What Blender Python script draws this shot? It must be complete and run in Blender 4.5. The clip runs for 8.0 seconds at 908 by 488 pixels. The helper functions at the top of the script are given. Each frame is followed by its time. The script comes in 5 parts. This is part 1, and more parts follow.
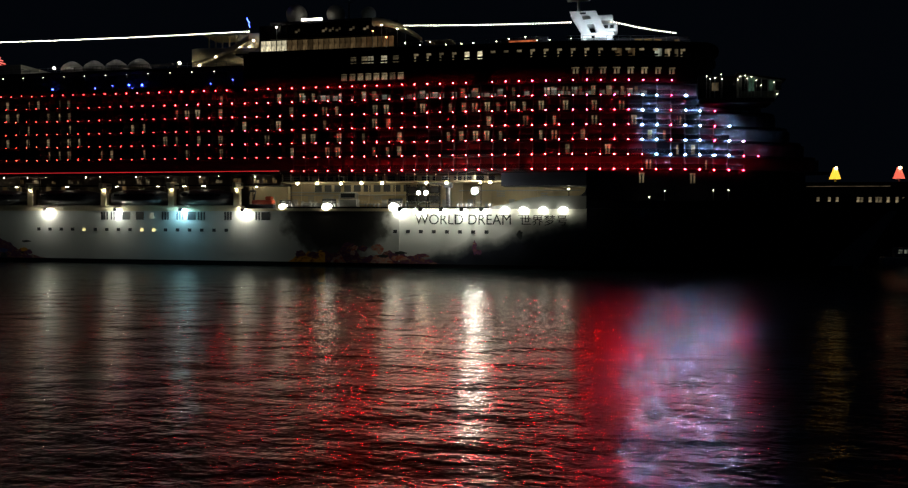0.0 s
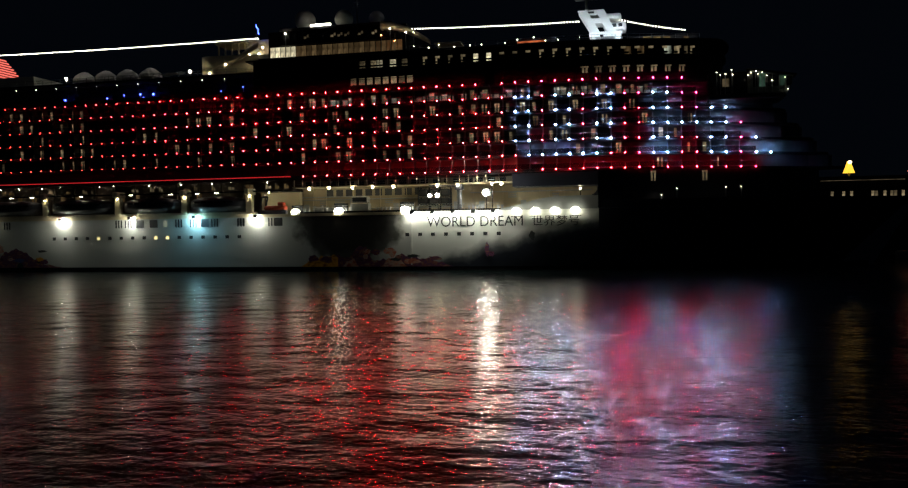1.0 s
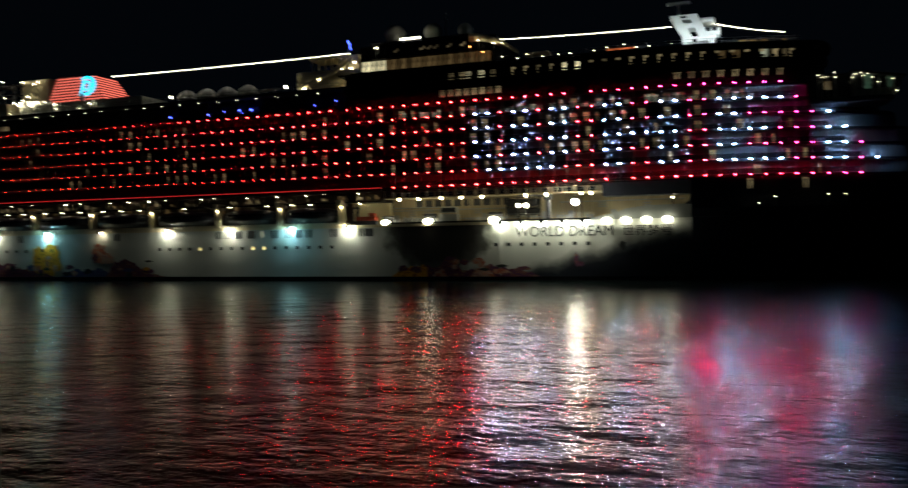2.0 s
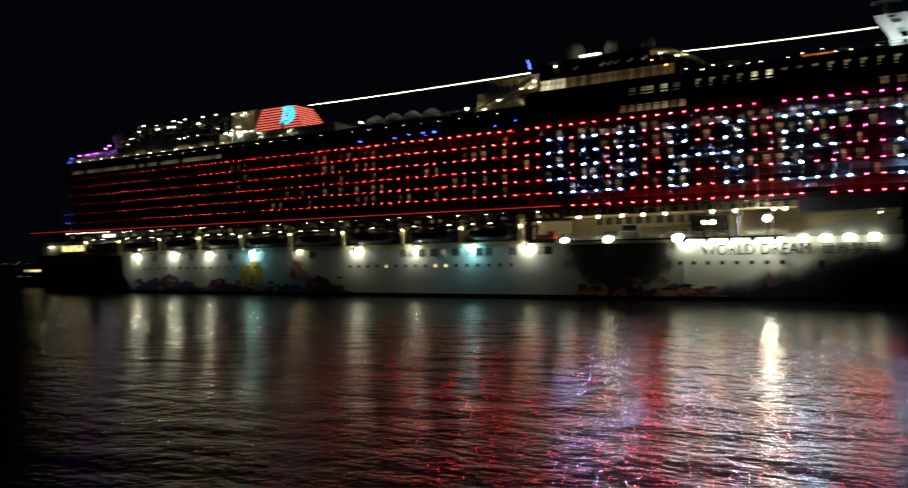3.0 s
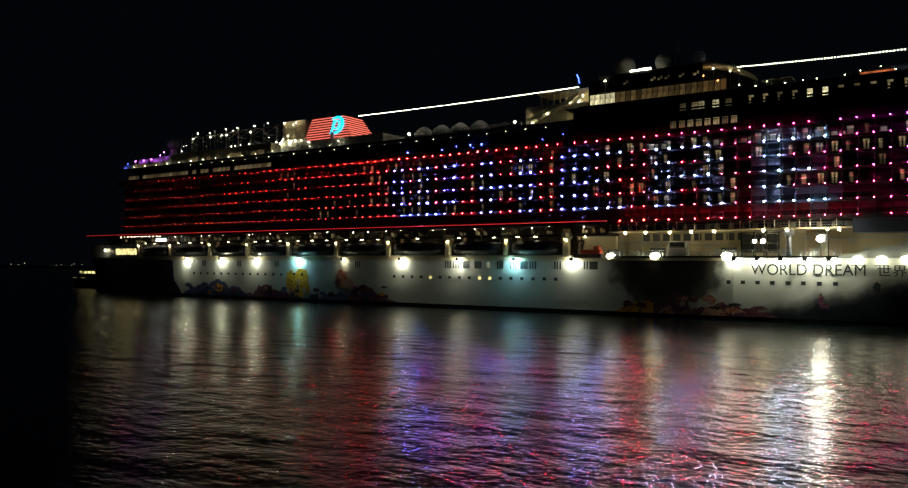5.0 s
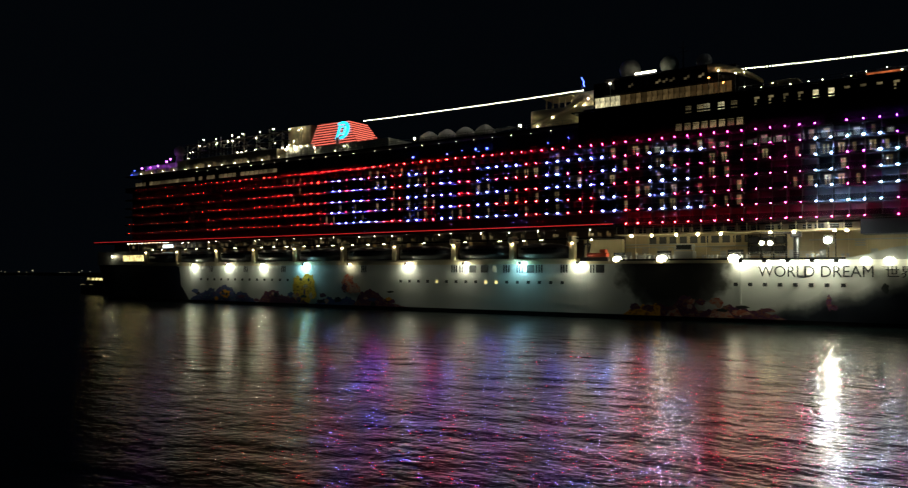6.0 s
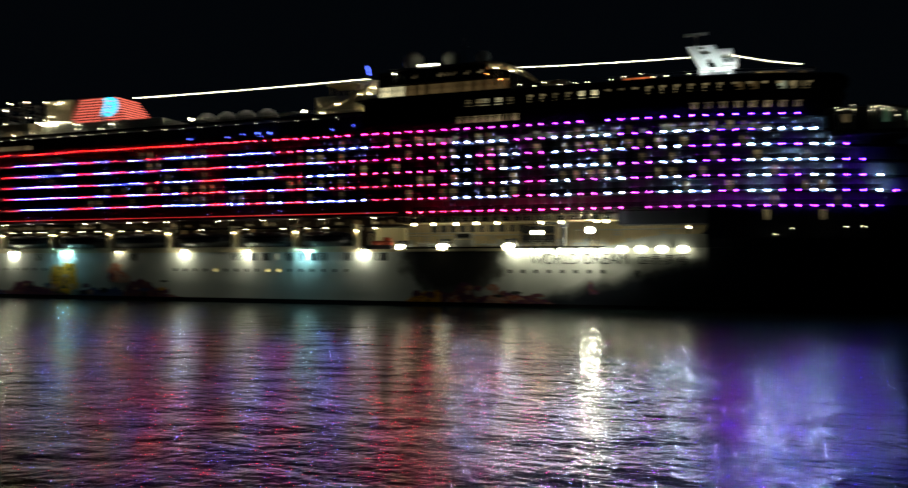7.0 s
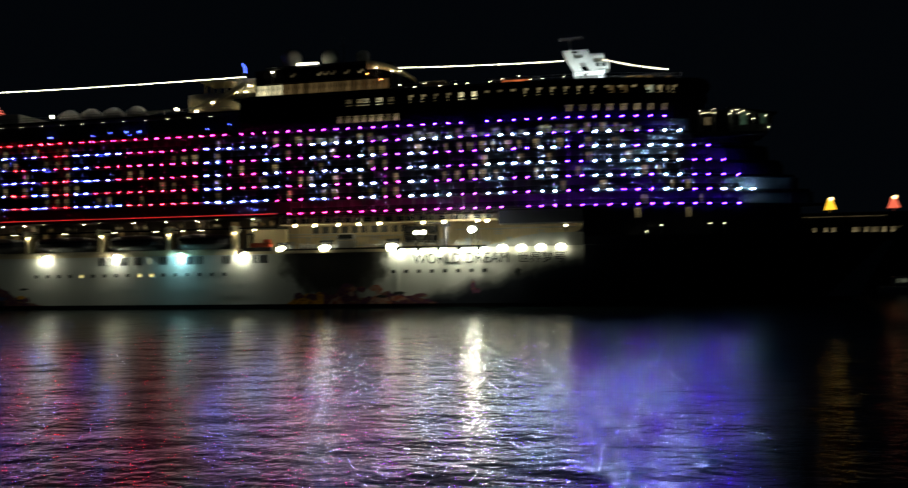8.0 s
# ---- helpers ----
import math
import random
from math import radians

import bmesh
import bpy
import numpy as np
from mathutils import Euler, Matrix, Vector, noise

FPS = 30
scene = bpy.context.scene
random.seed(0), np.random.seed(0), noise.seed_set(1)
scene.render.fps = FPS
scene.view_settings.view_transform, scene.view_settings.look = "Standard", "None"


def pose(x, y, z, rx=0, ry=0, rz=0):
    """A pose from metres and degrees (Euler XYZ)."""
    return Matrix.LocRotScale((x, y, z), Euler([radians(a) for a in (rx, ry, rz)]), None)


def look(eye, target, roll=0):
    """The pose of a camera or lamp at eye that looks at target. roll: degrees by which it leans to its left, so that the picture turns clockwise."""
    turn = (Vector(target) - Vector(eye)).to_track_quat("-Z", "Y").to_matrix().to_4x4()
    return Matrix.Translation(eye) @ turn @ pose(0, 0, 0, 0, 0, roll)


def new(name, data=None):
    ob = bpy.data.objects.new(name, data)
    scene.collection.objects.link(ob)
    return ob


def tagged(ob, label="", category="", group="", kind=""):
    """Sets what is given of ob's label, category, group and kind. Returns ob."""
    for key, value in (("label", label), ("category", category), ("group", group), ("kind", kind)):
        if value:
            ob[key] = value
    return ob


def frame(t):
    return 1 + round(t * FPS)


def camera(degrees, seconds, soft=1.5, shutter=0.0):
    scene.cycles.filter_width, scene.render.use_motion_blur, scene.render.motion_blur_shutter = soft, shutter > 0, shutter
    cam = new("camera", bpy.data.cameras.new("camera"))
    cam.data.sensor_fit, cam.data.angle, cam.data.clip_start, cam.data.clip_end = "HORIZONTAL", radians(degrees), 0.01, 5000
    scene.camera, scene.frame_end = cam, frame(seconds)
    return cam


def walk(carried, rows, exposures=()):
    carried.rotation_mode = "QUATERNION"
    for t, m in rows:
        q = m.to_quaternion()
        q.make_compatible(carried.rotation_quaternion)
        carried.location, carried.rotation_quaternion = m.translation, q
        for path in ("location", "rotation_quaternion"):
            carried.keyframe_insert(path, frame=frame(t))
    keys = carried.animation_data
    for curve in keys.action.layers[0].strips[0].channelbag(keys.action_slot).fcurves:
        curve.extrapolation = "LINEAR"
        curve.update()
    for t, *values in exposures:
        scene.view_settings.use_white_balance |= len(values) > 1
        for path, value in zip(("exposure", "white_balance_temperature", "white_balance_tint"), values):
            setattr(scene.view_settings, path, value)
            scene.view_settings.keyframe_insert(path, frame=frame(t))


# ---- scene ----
cam = camera(59.45, 8.0, soft=1.2, shutter=0.6)
EYE = Vector((0.0, -164.0, 9.3))


def aim(yaw, pitch, roll):
    """A pose at EYE: degrees to the left of the ship's normal, up, and leaning left."""
    a, b = radians(yaw), radians(pitch)
    return look(EYE, EYE + Vector((-math.sin(a) * math.cos(b), math.cos(a) * math.cos(b), math.sin(b))), roll)


PATH = [(0.0, 11.69, -1.42, 0.29), (0.5, 12.49, -1.57, -0.14), (1.0, 12.58, -1.27, -0.85), (1.2, 12.94, -1.07, -0.95),
        (2.3, 22.68, 0.30, -1.14), (2.5, 25.41, 1.03, -1.22), (3.0, 31.77, 1.07, -0.88), (3.5, 36.19, 1.03, 0.12),
        (4.0, 36.81, 1.02, 0.47), (4.5, 35.41, 1.59, 0.71), (4.7, 34.80, 1.84, 0.72), (5.8, 35.77, 2.29, 0.28), (6.0, 35.43, 2.25, 0.24), (6.2, 34.25, 2.34, 0.38),
        (6.5, 30.47, 2.53, 0.57), (6.7, 26.35, 1.75, 0.36), (7.0, 19.96, 1.42, 0.07), (7.2, 15.98, 1.15, 0.0), (7.4, 12.25, 1.10, -0.06),
        (7.5, 11.22, 1.26, -0.08), (7.6, 10.64, 1.57, -0.2), (7.7, 10.35, 1.69, -0.4), (7.8, 10.31, 1.61, -0.62), (7.9, 10.77, 1.48, -0.8), (8.0, 11.53, 1.37, -0.98), (8.1, 13.5, 1.15, -1.2)]
walk(cam, [(t, aim(y, p, r)) for t, y, p, r in PATH], [(0.0, 0.34, 6300, 3), (1.2, 0.34, 6350, 2), (2.3, 0.26, 6750, -6), (8.0, 0.40, 6900, -7)])

# ---- night sky ----
world = bpy.data.worlds.new("night")
scene.world = world
world.use_nodes = True
sky = world.node_tree.nodes["Background"]
sky.inputs[0].default_value = (0.20, 0.30, 0.55, 1)
sky.inputs[1].default_value = 0.0034

# ---- fitted plan: x towards the bow, y away from the quay, z up; the ship's near side is y = 0 ----
PITCH, DECK = 2.756, 3.0
COL0, COLGAP = -80.97, 0.32
ROW_Z = {r: 23.72 + (6 - r) * DECK for r in range(1, 8)}
BEAM = 40.0


def side_y(x):
    """How far the superstructure's side draws in towards the bow."""
    return 0.0 if x < -20 else 0.005 * (x + 20) ** 2


def spread(x):
    return x * (1 + side_y(x) / 164.0)


def column_x(k):
    return spread(COL0 + k * PITCH - (COLGAP if k < 0 else 0))


# ---- materials ----
def material(name):
    m = bpy.data.materials.new(name)
    m.use_nodes = True
    nt = m.node_tree
    return m, nt.nodes, nt.links, nt.nodes["Principled BSDF"]


def paint(name, colour, rough=0.45, grain=0.12, scale=1.5, bump=0.15, metal=0.0, streak=0.0):
    """Painted or coated surface: two scales of tone, streaks down the plates, slight unevenness."""
    m, n, l, b = material(name)
    tc = n.new("ShaderNodeTexCoord")
    big = n.new("ShaderNodeTexNoise")
    big.inputs["Scale"].default_value = scale * 0.15
    big.inputs["Detail"].default_value = 5
    fine = n.new("ShaderNodeTexNoise")
    fine.inputs["Scale"].default_value = scale * 6
    stretch = n.new("ShaderNodeMapping")
    stretch.inputs["Scale"].default_value = (1.0, 1.0, 0.12 if streak else 1.0)
    l.new(tc.outputs["Object"], stretch.inputs[0])
    l.new(stretch.outputs[0], big.inputs["Vector"])
    l.new(tc.outputs["Object"], fine.inputs["Vector"])
    mix = n.new("ShaderNodeMix")
    mix.data_type = "RGBA"
    mix.inputs["A"].default_value = (*[c * (1 - grain - streak) for c in colour], 1)
    mix.inputs["B"].default_value = (*[min(1, c * (1 + grain)) for c in colour], 1)
    l.new(big.outputs["Fac"], mix.inputs["Factor"])
    l.new(mix.outputs["Result"], b.inputs["Base Color"])
    bm_ = n.new("ShaderNodeBump")
    bm_.inputs["Strength"].default_value = bump
    bm_.inputs["Distance"].default_value = 0.03
    l.new(fine.outputs["Fac"], bm_.inputs["Height"])
    l.new(bm_.outputs[0], b.inputs["Normal"])
    b.inputs["Roughness"].default_value = rough
    b.inputs["Metallic"].default_value = metal
    return m


def glow(name, colour, strength):
    m, n, l, b = material(name)
    b.inputs["Base Color"].default_value = (0.5, 0.5, 0.5, 1)
    b.inputs["Emission Color"].default_value = (*colour, 1)
    b.inputs["Emission Strength"].default_value = strength
    return m


def lit_room(name, colour, strength, scale=0.8):
    """A lit pane seen from outside: uneven brightness from curtains and fittings inside."""
    m, n, l, b = material(name)
    tc = n.new("ShaderNodeTexCoord")
    mp = n.new("ShaderNodeMapping")
    mp.inputs["Scale"].default_value = (1, 1, 0.6)
    no = n.new("ShaderNodeTexNoise")
    no.inputs["Scale"].default_value = scale
    no.inputs["Detail"].default_value = 3
    rmp = n.new("ShaderNodeMapRange")
    rmp.inputs["From Min"].default_value = 0.35
    rmp.inputs["From Max"].default_value = 0.7
    rmp.inputs["To Min"].default_value = strength * 0.15
    rmp.inputs["To Max"].default_value = strength * 1.6
    l.new(tc.outputs["Object"], mp.inputs[0])
    l.new(mp.outputs[0], no.inputs["Vector"])
    l.new(no.outputs["Fac"], rmp.inputs[0])
    # each room has its own brightness
    own = n.new("ShaderNodeMapRange")
    own.inputs["To Min"].default_value = 0.35
    own.inputs["To Max"].default_value = 1.65
    l.new(n.new("ShaderNodeObjectInfo").outputs["Random"], own.inputs[0])
    mul = n.new("ShaderNodeMath")
    mul.operation = "MULTIPLY"
    l.new(rmp.outputs[0], mul.inputs[0])
    l.new(own.outputs[0], mul.inputs[1])
    l.new(mul.outputs[0], b.inputs["Emission Strength"])
    b.inputs["Base Color"].default_value = (*[c * 0.3 for c in colour], 1)
    b.inputs["Emission Color"].default_value = (*colour, 1)
    b.inputs["Roughness"].default_value = 0.2
    return m


def water_material():
    m, n, l, b = material("harbour_water")
    b.inputs["Base Color"].default_value = (0.004, 0.007, 0.008, 1)
    b.inputs["Specular IOR Level"].default_value = 0.175
    b.inputs["Roughness"].default_value = 0.15
    b.inputs["IOR"].default_value = 1.33
    tc = n.new("ShaderNodeTexCoord")
    heights = []
    for sx, sy, sc, amount in ((0.5, 1.0, 0.42, 0.16), (0.6, 1.0, 0.9, 0.21), (0.7, 1.0, 2.0, 0.10), (0.8, 1.0, 5.0, 0.035)):
        mp = n.new("ShaderNodeMapping")
        mp.inputs["Scale"].default_value = (sx, sy, 1)
        mp.inputs["Rotation"].default_value = (0, 0, radians(-10 + 11 * len(heights)))
        no = n.new("ShaderNodeTexNoise")
        no.inputs["Scale"].default_value = sc
        no.inputs["Detail"].default_value = 2.0
        l.new(tc.outputs["Object"], mp.inputs[0])
        l.new(mp.outputs[0], no.inputs["Vector"])
        mu = n.new("ShaderNodeMath")
        mu.operation = "MULTIPLY"
        mu.inputs[1].default_value = amount
        l.new(no.outputs["Fac"], mu.inputs[0])
        heights.append(mu)
    total = heights[0]
    for h in heights[1:]:
        ad = n.new("ShaderNodeMath")
        l.new(total.outputs[0], ad.inputs[0])
        l.new(h.outputs[0], ad.inputs[1])
        total = ad
    bp = n.new("ShaderNodeBump")
    bp.inputs["Strength"].default_value = 1.0
    bp.inputs["Distance"].default_value = 0.50
    l.new(total.outputs[0], bp.inputs["Height"])
    l.new(bp.outputs[0], b.inputs["Normal"])
    return m


WHITE = paint("white_hull_paint", (0.66, 0.67, 0.66), 0.38, 0.05, 1.2, 0.1, streak=0.10)
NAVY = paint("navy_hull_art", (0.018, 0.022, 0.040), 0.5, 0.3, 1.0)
SMOKE = paint("smoke_grey_hull_art", (0.035, 0.042, 0.045), 0.5, 0.35, 0.8)
# night darkness is put into these three paints; the plating itself is white
DARK = paint("night_dark_paint", (0.034, 0.035, 0.046), 0.5, 0.15, 1.0)
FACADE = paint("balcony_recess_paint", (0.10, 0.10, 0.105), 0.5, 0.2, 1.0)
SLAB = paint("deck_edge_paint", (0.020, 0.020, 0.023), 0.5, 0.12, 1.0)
CREAM = paint("cream_deck_paint", (0.66, 0.58, 0.40), 0.55, 0.1, 1.5, streak=0.08)
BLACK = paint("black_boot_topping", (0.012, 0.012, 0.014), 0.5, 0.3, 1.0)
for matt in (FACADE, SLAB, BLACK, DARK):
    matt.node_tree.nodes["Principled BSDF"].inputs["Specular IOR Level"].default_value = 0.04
GLASS = paint("tinted_glass", (0.02, 0.022, 0.026), 0.06, 0.1, 0.4, 0.02)
PANE = paint("clear_balcony_glass", (0.45, 0.47, 0.50), 0.05, 0.05, 0.4, 0.01)
PANE.node_tree.nodes["Principled BSDF"].inputs["Transmission Weight"].default_value = 1.0
PANE.node_tree.nodes["Principled BSDF"].inputs["Specular IOR Level"].default_value = 0.12
STEEL = paint("grey_deck_steel", (0.24, 0.25, 0.26), 0.45, 0.15, 2.0, metal=0.2)
BEIGE = paint("beige_mooring_deck_wall", (0.34, 0.28, 0.18), 0.6, 0.16, 1.0, streak=0.12)
BOAT = paint("dark_tender_canopy", (0.030, 0.032, 0.045), 0.4, 0.2, 2.0)
BOATHULL = paint("tender_hull_paint", (0.07, 0.07, 0.075), 0.4, 0.15, 2.0)
RED_FUNNEL = paint("red_funnel_paint", (0.14, 0.015, 0.012), 0.45, 0.1, 1.0)
ORANGE = paint("orange_rescue_boat_paint", (0.34, 0.045, 0.02), 0.4, 0.1, 2.0)
BROWN = paint("dim_boat_deck_brown", (0.10, 0.07, 0.05), 0.6, 0.2, 1.5)
DOME = paint("grey_white_radome", (0.34, 0.34, 0.33), 0.5, 0.06, 1.0)
TENT = paint("white_canopy_fabric", (0.66, 0.64, 0.68), 0.8, 0.06, 2.0)
INK = paint("dark_lettering", (0.02, 0.022, 0.03), 0.5, 0.1, 2.0)
BRIDGEWALL = paint("bridge_cab_paint", (0.10, 0.12, 0.11), 0.5, 0.2, 1.0)
CONCRETE = paint("quay_concrete", (0.10, 0.10, 0.095), 0.85, 0.25, 1.0)
FAR = paint("far_facade", (0.03, 0.03, 0.032), 0.8, 0.25, 0.3)
FLOOD = glow("flood_white", (1.0, 0.95, 0.78), 350)
STRIP = glow("name_strip_white", (1.0, 0.94, 0.75), 240)
GLOWPOOL = glow("bulwark_glow_pool", (1.0, 0.92, 0.70), 8)
MOUND = glow("deck_flood_glare", (1.0, 0.90, 0.68), 14)
FLOOD_CYAN = glow("flood_cyan", (0.42, 0.86, 1.0), 460)
FLOOD_DIM = glow("flood_dim", (1.0, 0.86, 0.62), 60)
LAMP = glow("lamp_warm_white", (1.0, 0.84, 0.55), 45)
BIGLAMP = glow("searchlight_white", (1.0, 0.93, 0.78), 320)
DECKLAMP = glow("mooring_deck_white", (1.0, 0.84, 0.54), 34)
MASTLAMP = glow("mast_flood_white", (0.86, 0.92, 1.0), 420)
MAST = paint("white_mast_paint", (0.78, 0.79, 0.80), 0.4, 0.05, 1.0)
HOUSELAMP = glow("house_lamp_warm", (1.0, 0.84, 0.58), 24)
BULB = glow("festoon_bulb", (1.0, 0.90, 0.74), 7)
SMALL = glow("small_deck_light", (1.0, 0.86, 0.60), 8)
REDLINE = glow("red_neon_line", (1.0, 0.03, 0.04), 0.4)
REDBAND = glow("funnel_red_band", (1.0, 0.17, 0.13), 0.85)
CYANSIGN = glow("cyan_neon", (0.02, 0.55, 0.90), 1.5)
BLUELAMP = glow("blue_lamp", (0.06, 0.10, 1.0), 9)
PURPLE = glow("purple_lamp", (0.55, 0.08, 1.0), 26)
YLAMP = glow("yellow_cone_glow", (1.0, 0.50, 0.04), 1.3)
LAMPTIP = glow("roof_lamp_bulb", (1.0, 0.66, 0.30), 5)
RLAMP = glow("red_cone_glow", (1.0, 0.16, 0.10), 0.8)
ROOM = lit_room("lit_cabin", (1.0, 0.74, 0.42), 0.13, 1.5)
ROOMHOT = lit_room("bright_room", (1.0, 0.84, 0.55), 0.5, 1.6)
AMBER = lit_room("amber_lounge", (1.0, 0.62, 0.28), 0.045, 1.6)
DIM = lit_room("dim_promenade", (1.0, 0.72, 0.42), 0.07, 1.4)
COOL = lit_room("cool_lounge", (0.92, 0.93, 0.72), 0.17, 1.4)
GREENROOM = lit_room("green_lit_bridge", (0.45, 0.85, 0.62), 0.045, 1.0)
ORANGEROOM = lit_room("orange_bar", (1.0, 0.22, 0.08), 0.6)
TAUPE = paint("taupe_deck_panels", (0.30, 0.26, 0.20), 0.6, 0.2, 1.2, streak=0.1)
YELLOWROOM = lit_room("yellow_cabin", (1.0, 0.80, 0.36), 0.9, 1.0)
ORANGELAMP = glow("orange_lamp", (1.0, 0.30, 0.08), 12)
FARLIGHT = glow("far_light", (1.0, 0.85, 0.6), 0.5)
WATER = water_material()


# ---- mesh helpers ----
def part(name, bm, mat, parent=None, label=""):
    me = bpy.data.meshes.new(name)
    bm.to_mesh(me)
    bm.free()
    return place(name, me, mat, parent, label)


def place(name, me, mat, parent=None, label=""):
    if mat and not me.materials:
        me.materials.append(mat)
    ob = new(name, me)
    if parent:
        ob.parent = parent
    if label:
        ob["label"] = label
    return ob


def mesh(name, verts, faces, smooth=False):
    me = bpy.data.meshes.new(name)
    me.from_pydata(verts, [], faces)
    me.update()
    if smooth:
        me.polygons.foreach_set("use_smooth", [True] * len(me.polygons))
    return me


BOXF = ((0, 3, 2, 1), (4, 5, 6, 7), (0, 1, 5, 4), (1, 2, 6, 5), (2, 3, 7, 6), (3, 0, 4, 7))


def boxes_mesh(name, boxes):
    """Boxes (x0, x1, y0, y1, z0, z1) in one mesh."""
    v, f = [], []
    for x0, x1, y0, y1, z0, z1 in boxes:
        k = len(v)
        v += [(x0, y0, z0), (x1, y0, z0), (x1, y1, z0), (x0, y1, z0), (x0, y0, z1), (x1, y0, z1), (x1, y1, z1), (x0, y1, z1)]
        f += [tuple(i + k for i in q) for q in BOXF]
    return mesh(name, v, f)


def ball(bm, c, r, sub=2, sz=1.0):
    bmesh.ops.create_icosphere(bm, subdivisions=sub, radius=r, matrix=Matrix.Translation(c) @ Matrix.Diagonal((1, 1, sz, 1)))


def rod(bm, a, b, r, n=8, r2=None):
    a, b = Vector(a), Vector(b)
    d = b - a
    m = Matrix.Translation((a + b) / 2) @ d.to_track_quat("Z", "Y").to_matrix().to_4x4()
    bmesh.ops.create_cone(bm, cap_ends=True, segments=n, radius1=r, radius2=r if r2 is None else r2, depth=d.length, matrix=m)


def cube(bm, x0, x1, y0, y1, z0, z1, bevel=0.0):
    got = bmesh.ops.create_cube(bm, size=1, matrix=Matrix.Translation(((x0 + x1) / 2, (y0 + y1) / 2, (z0 + z1) / 2)) @ Matrix.Diagonal((x1 - x0, y1 - y0, z1 - z0, 1)))
    if bevel:
        es = {e for v in got["verts"] for e in v.link_edges}
        bmesh.ops.bevel(bm, geom=list(es), offset=bevel, segments=2, affect="EDGES", profile=0.5)


def prism(name, outline, z0, z1, cap=True):
    """A vertical prism over a closed plan outline."""
    n = len(outline)
    v = [(x, y, z0) for x, y in outline] + [(x, y, z1) for x, y in outline]
    f = [(i, (i + 1) % n, n + (i + 1) % n, n + i) for i in range(n)]
    if cap:
        f += [tuple(range(n))[::-1], tuple(range(n, 2 * n))]
    return mesh(name, v, f)


def front_x(z):
    """The superstructure's sloping front on the near side."""
    return float(np.interp(z, [12, 20, 29, 38, 47, 55], [42, 40, 31, 23, 15, 8]))


def outline(z, inset, stern=-262.0, front=None):
    """Plan of the superstructure at height z, drawn in by inset; both sides, rounded front."""
    xf = front_x(z) if front is None else front
    near = [(stern + inset, inset)]
    x = -20.0
    near.append((x, inset))
    while x < xf - inset - 1.0:
        x += 3.0
        near.append((min(x, xf - inset), side_y(min(x, xf - inset)) + inset))
    xe, ye = near[-1]
    bulge = [(xe + (5.0) * math.sin(a) , ye + (BEAM / 2 - ye) * (1 - math.cos(a))) for a in (0.3, 0.6, 0.9, 1.2, 1.5)]
    near += bulge
    return near + [(x, BEAM - y) for x, y in reversed(near)]


# ---- water ----
def build_water():
    """One sheet to the horizon, with real chop in the basin between the quay and the ship."""
    rng = random.Random(3)
    trains = []
    for i in range(26):
        length = 2.8 * (2.6 ** rng.random())
        a = radians(90 + rng.gauss(0, 34))
        trains.append((2 * math.pi / length * math.cos(a), 2 * math.pi / length * math.sin(a), rng.uniform(0, 6.3), 0.0012 * length * rng.uniform(0.6, 1.4)))
    xs = np.array([-5200, -2500, -1200, -600, -420] + list(np.arange(-345, 150, 1.0)) + [240, 500, 1200, 4000])
    ys = np.array([-900, -400, -240] + list(np.arange(-168, 8, 0.6)) + [30, 80, 300, 1200, 4600])
    gx, gy = np.meshgrid(xs, ys)
    z = np.zeros_like(gx)
    for kx, ky, ph, amp in trains:
        z += amp * np.sin(kx * gx + ky * gy + ph)
    z += 0.35 * z * np.sin(0.05 * gx + 0.8) * np.sin(0.045 * gy + 1.9)
    fade = np.clip((gx + 345) / 20, 0, 1) * np.clip((148 - gx) / 20, 0, 1) * np.clip((gy + 168) / 6, 0, 1) * np.clip((8 - gy) / 6, 0, 1)
    z *= fade
    v = np.stack([gx.ravel(), gy.ravel(), z.ravel()], 1)
    w = len(xs)
    a = (np.arange(len(ys) - 1)[:, None] * w + np.arange(w - 1)[None, :]).ravel()
    f = np.stack([a, a + 1, a + w + 1, a + w], 1)
    ob = place("water", mesh("water", v.tolist(), f.tolist(), True), WATER)
    return tagged(ob, "dark rippled harbour water reflecting the ship's lights", "water", kind="structure")


water = build_water()


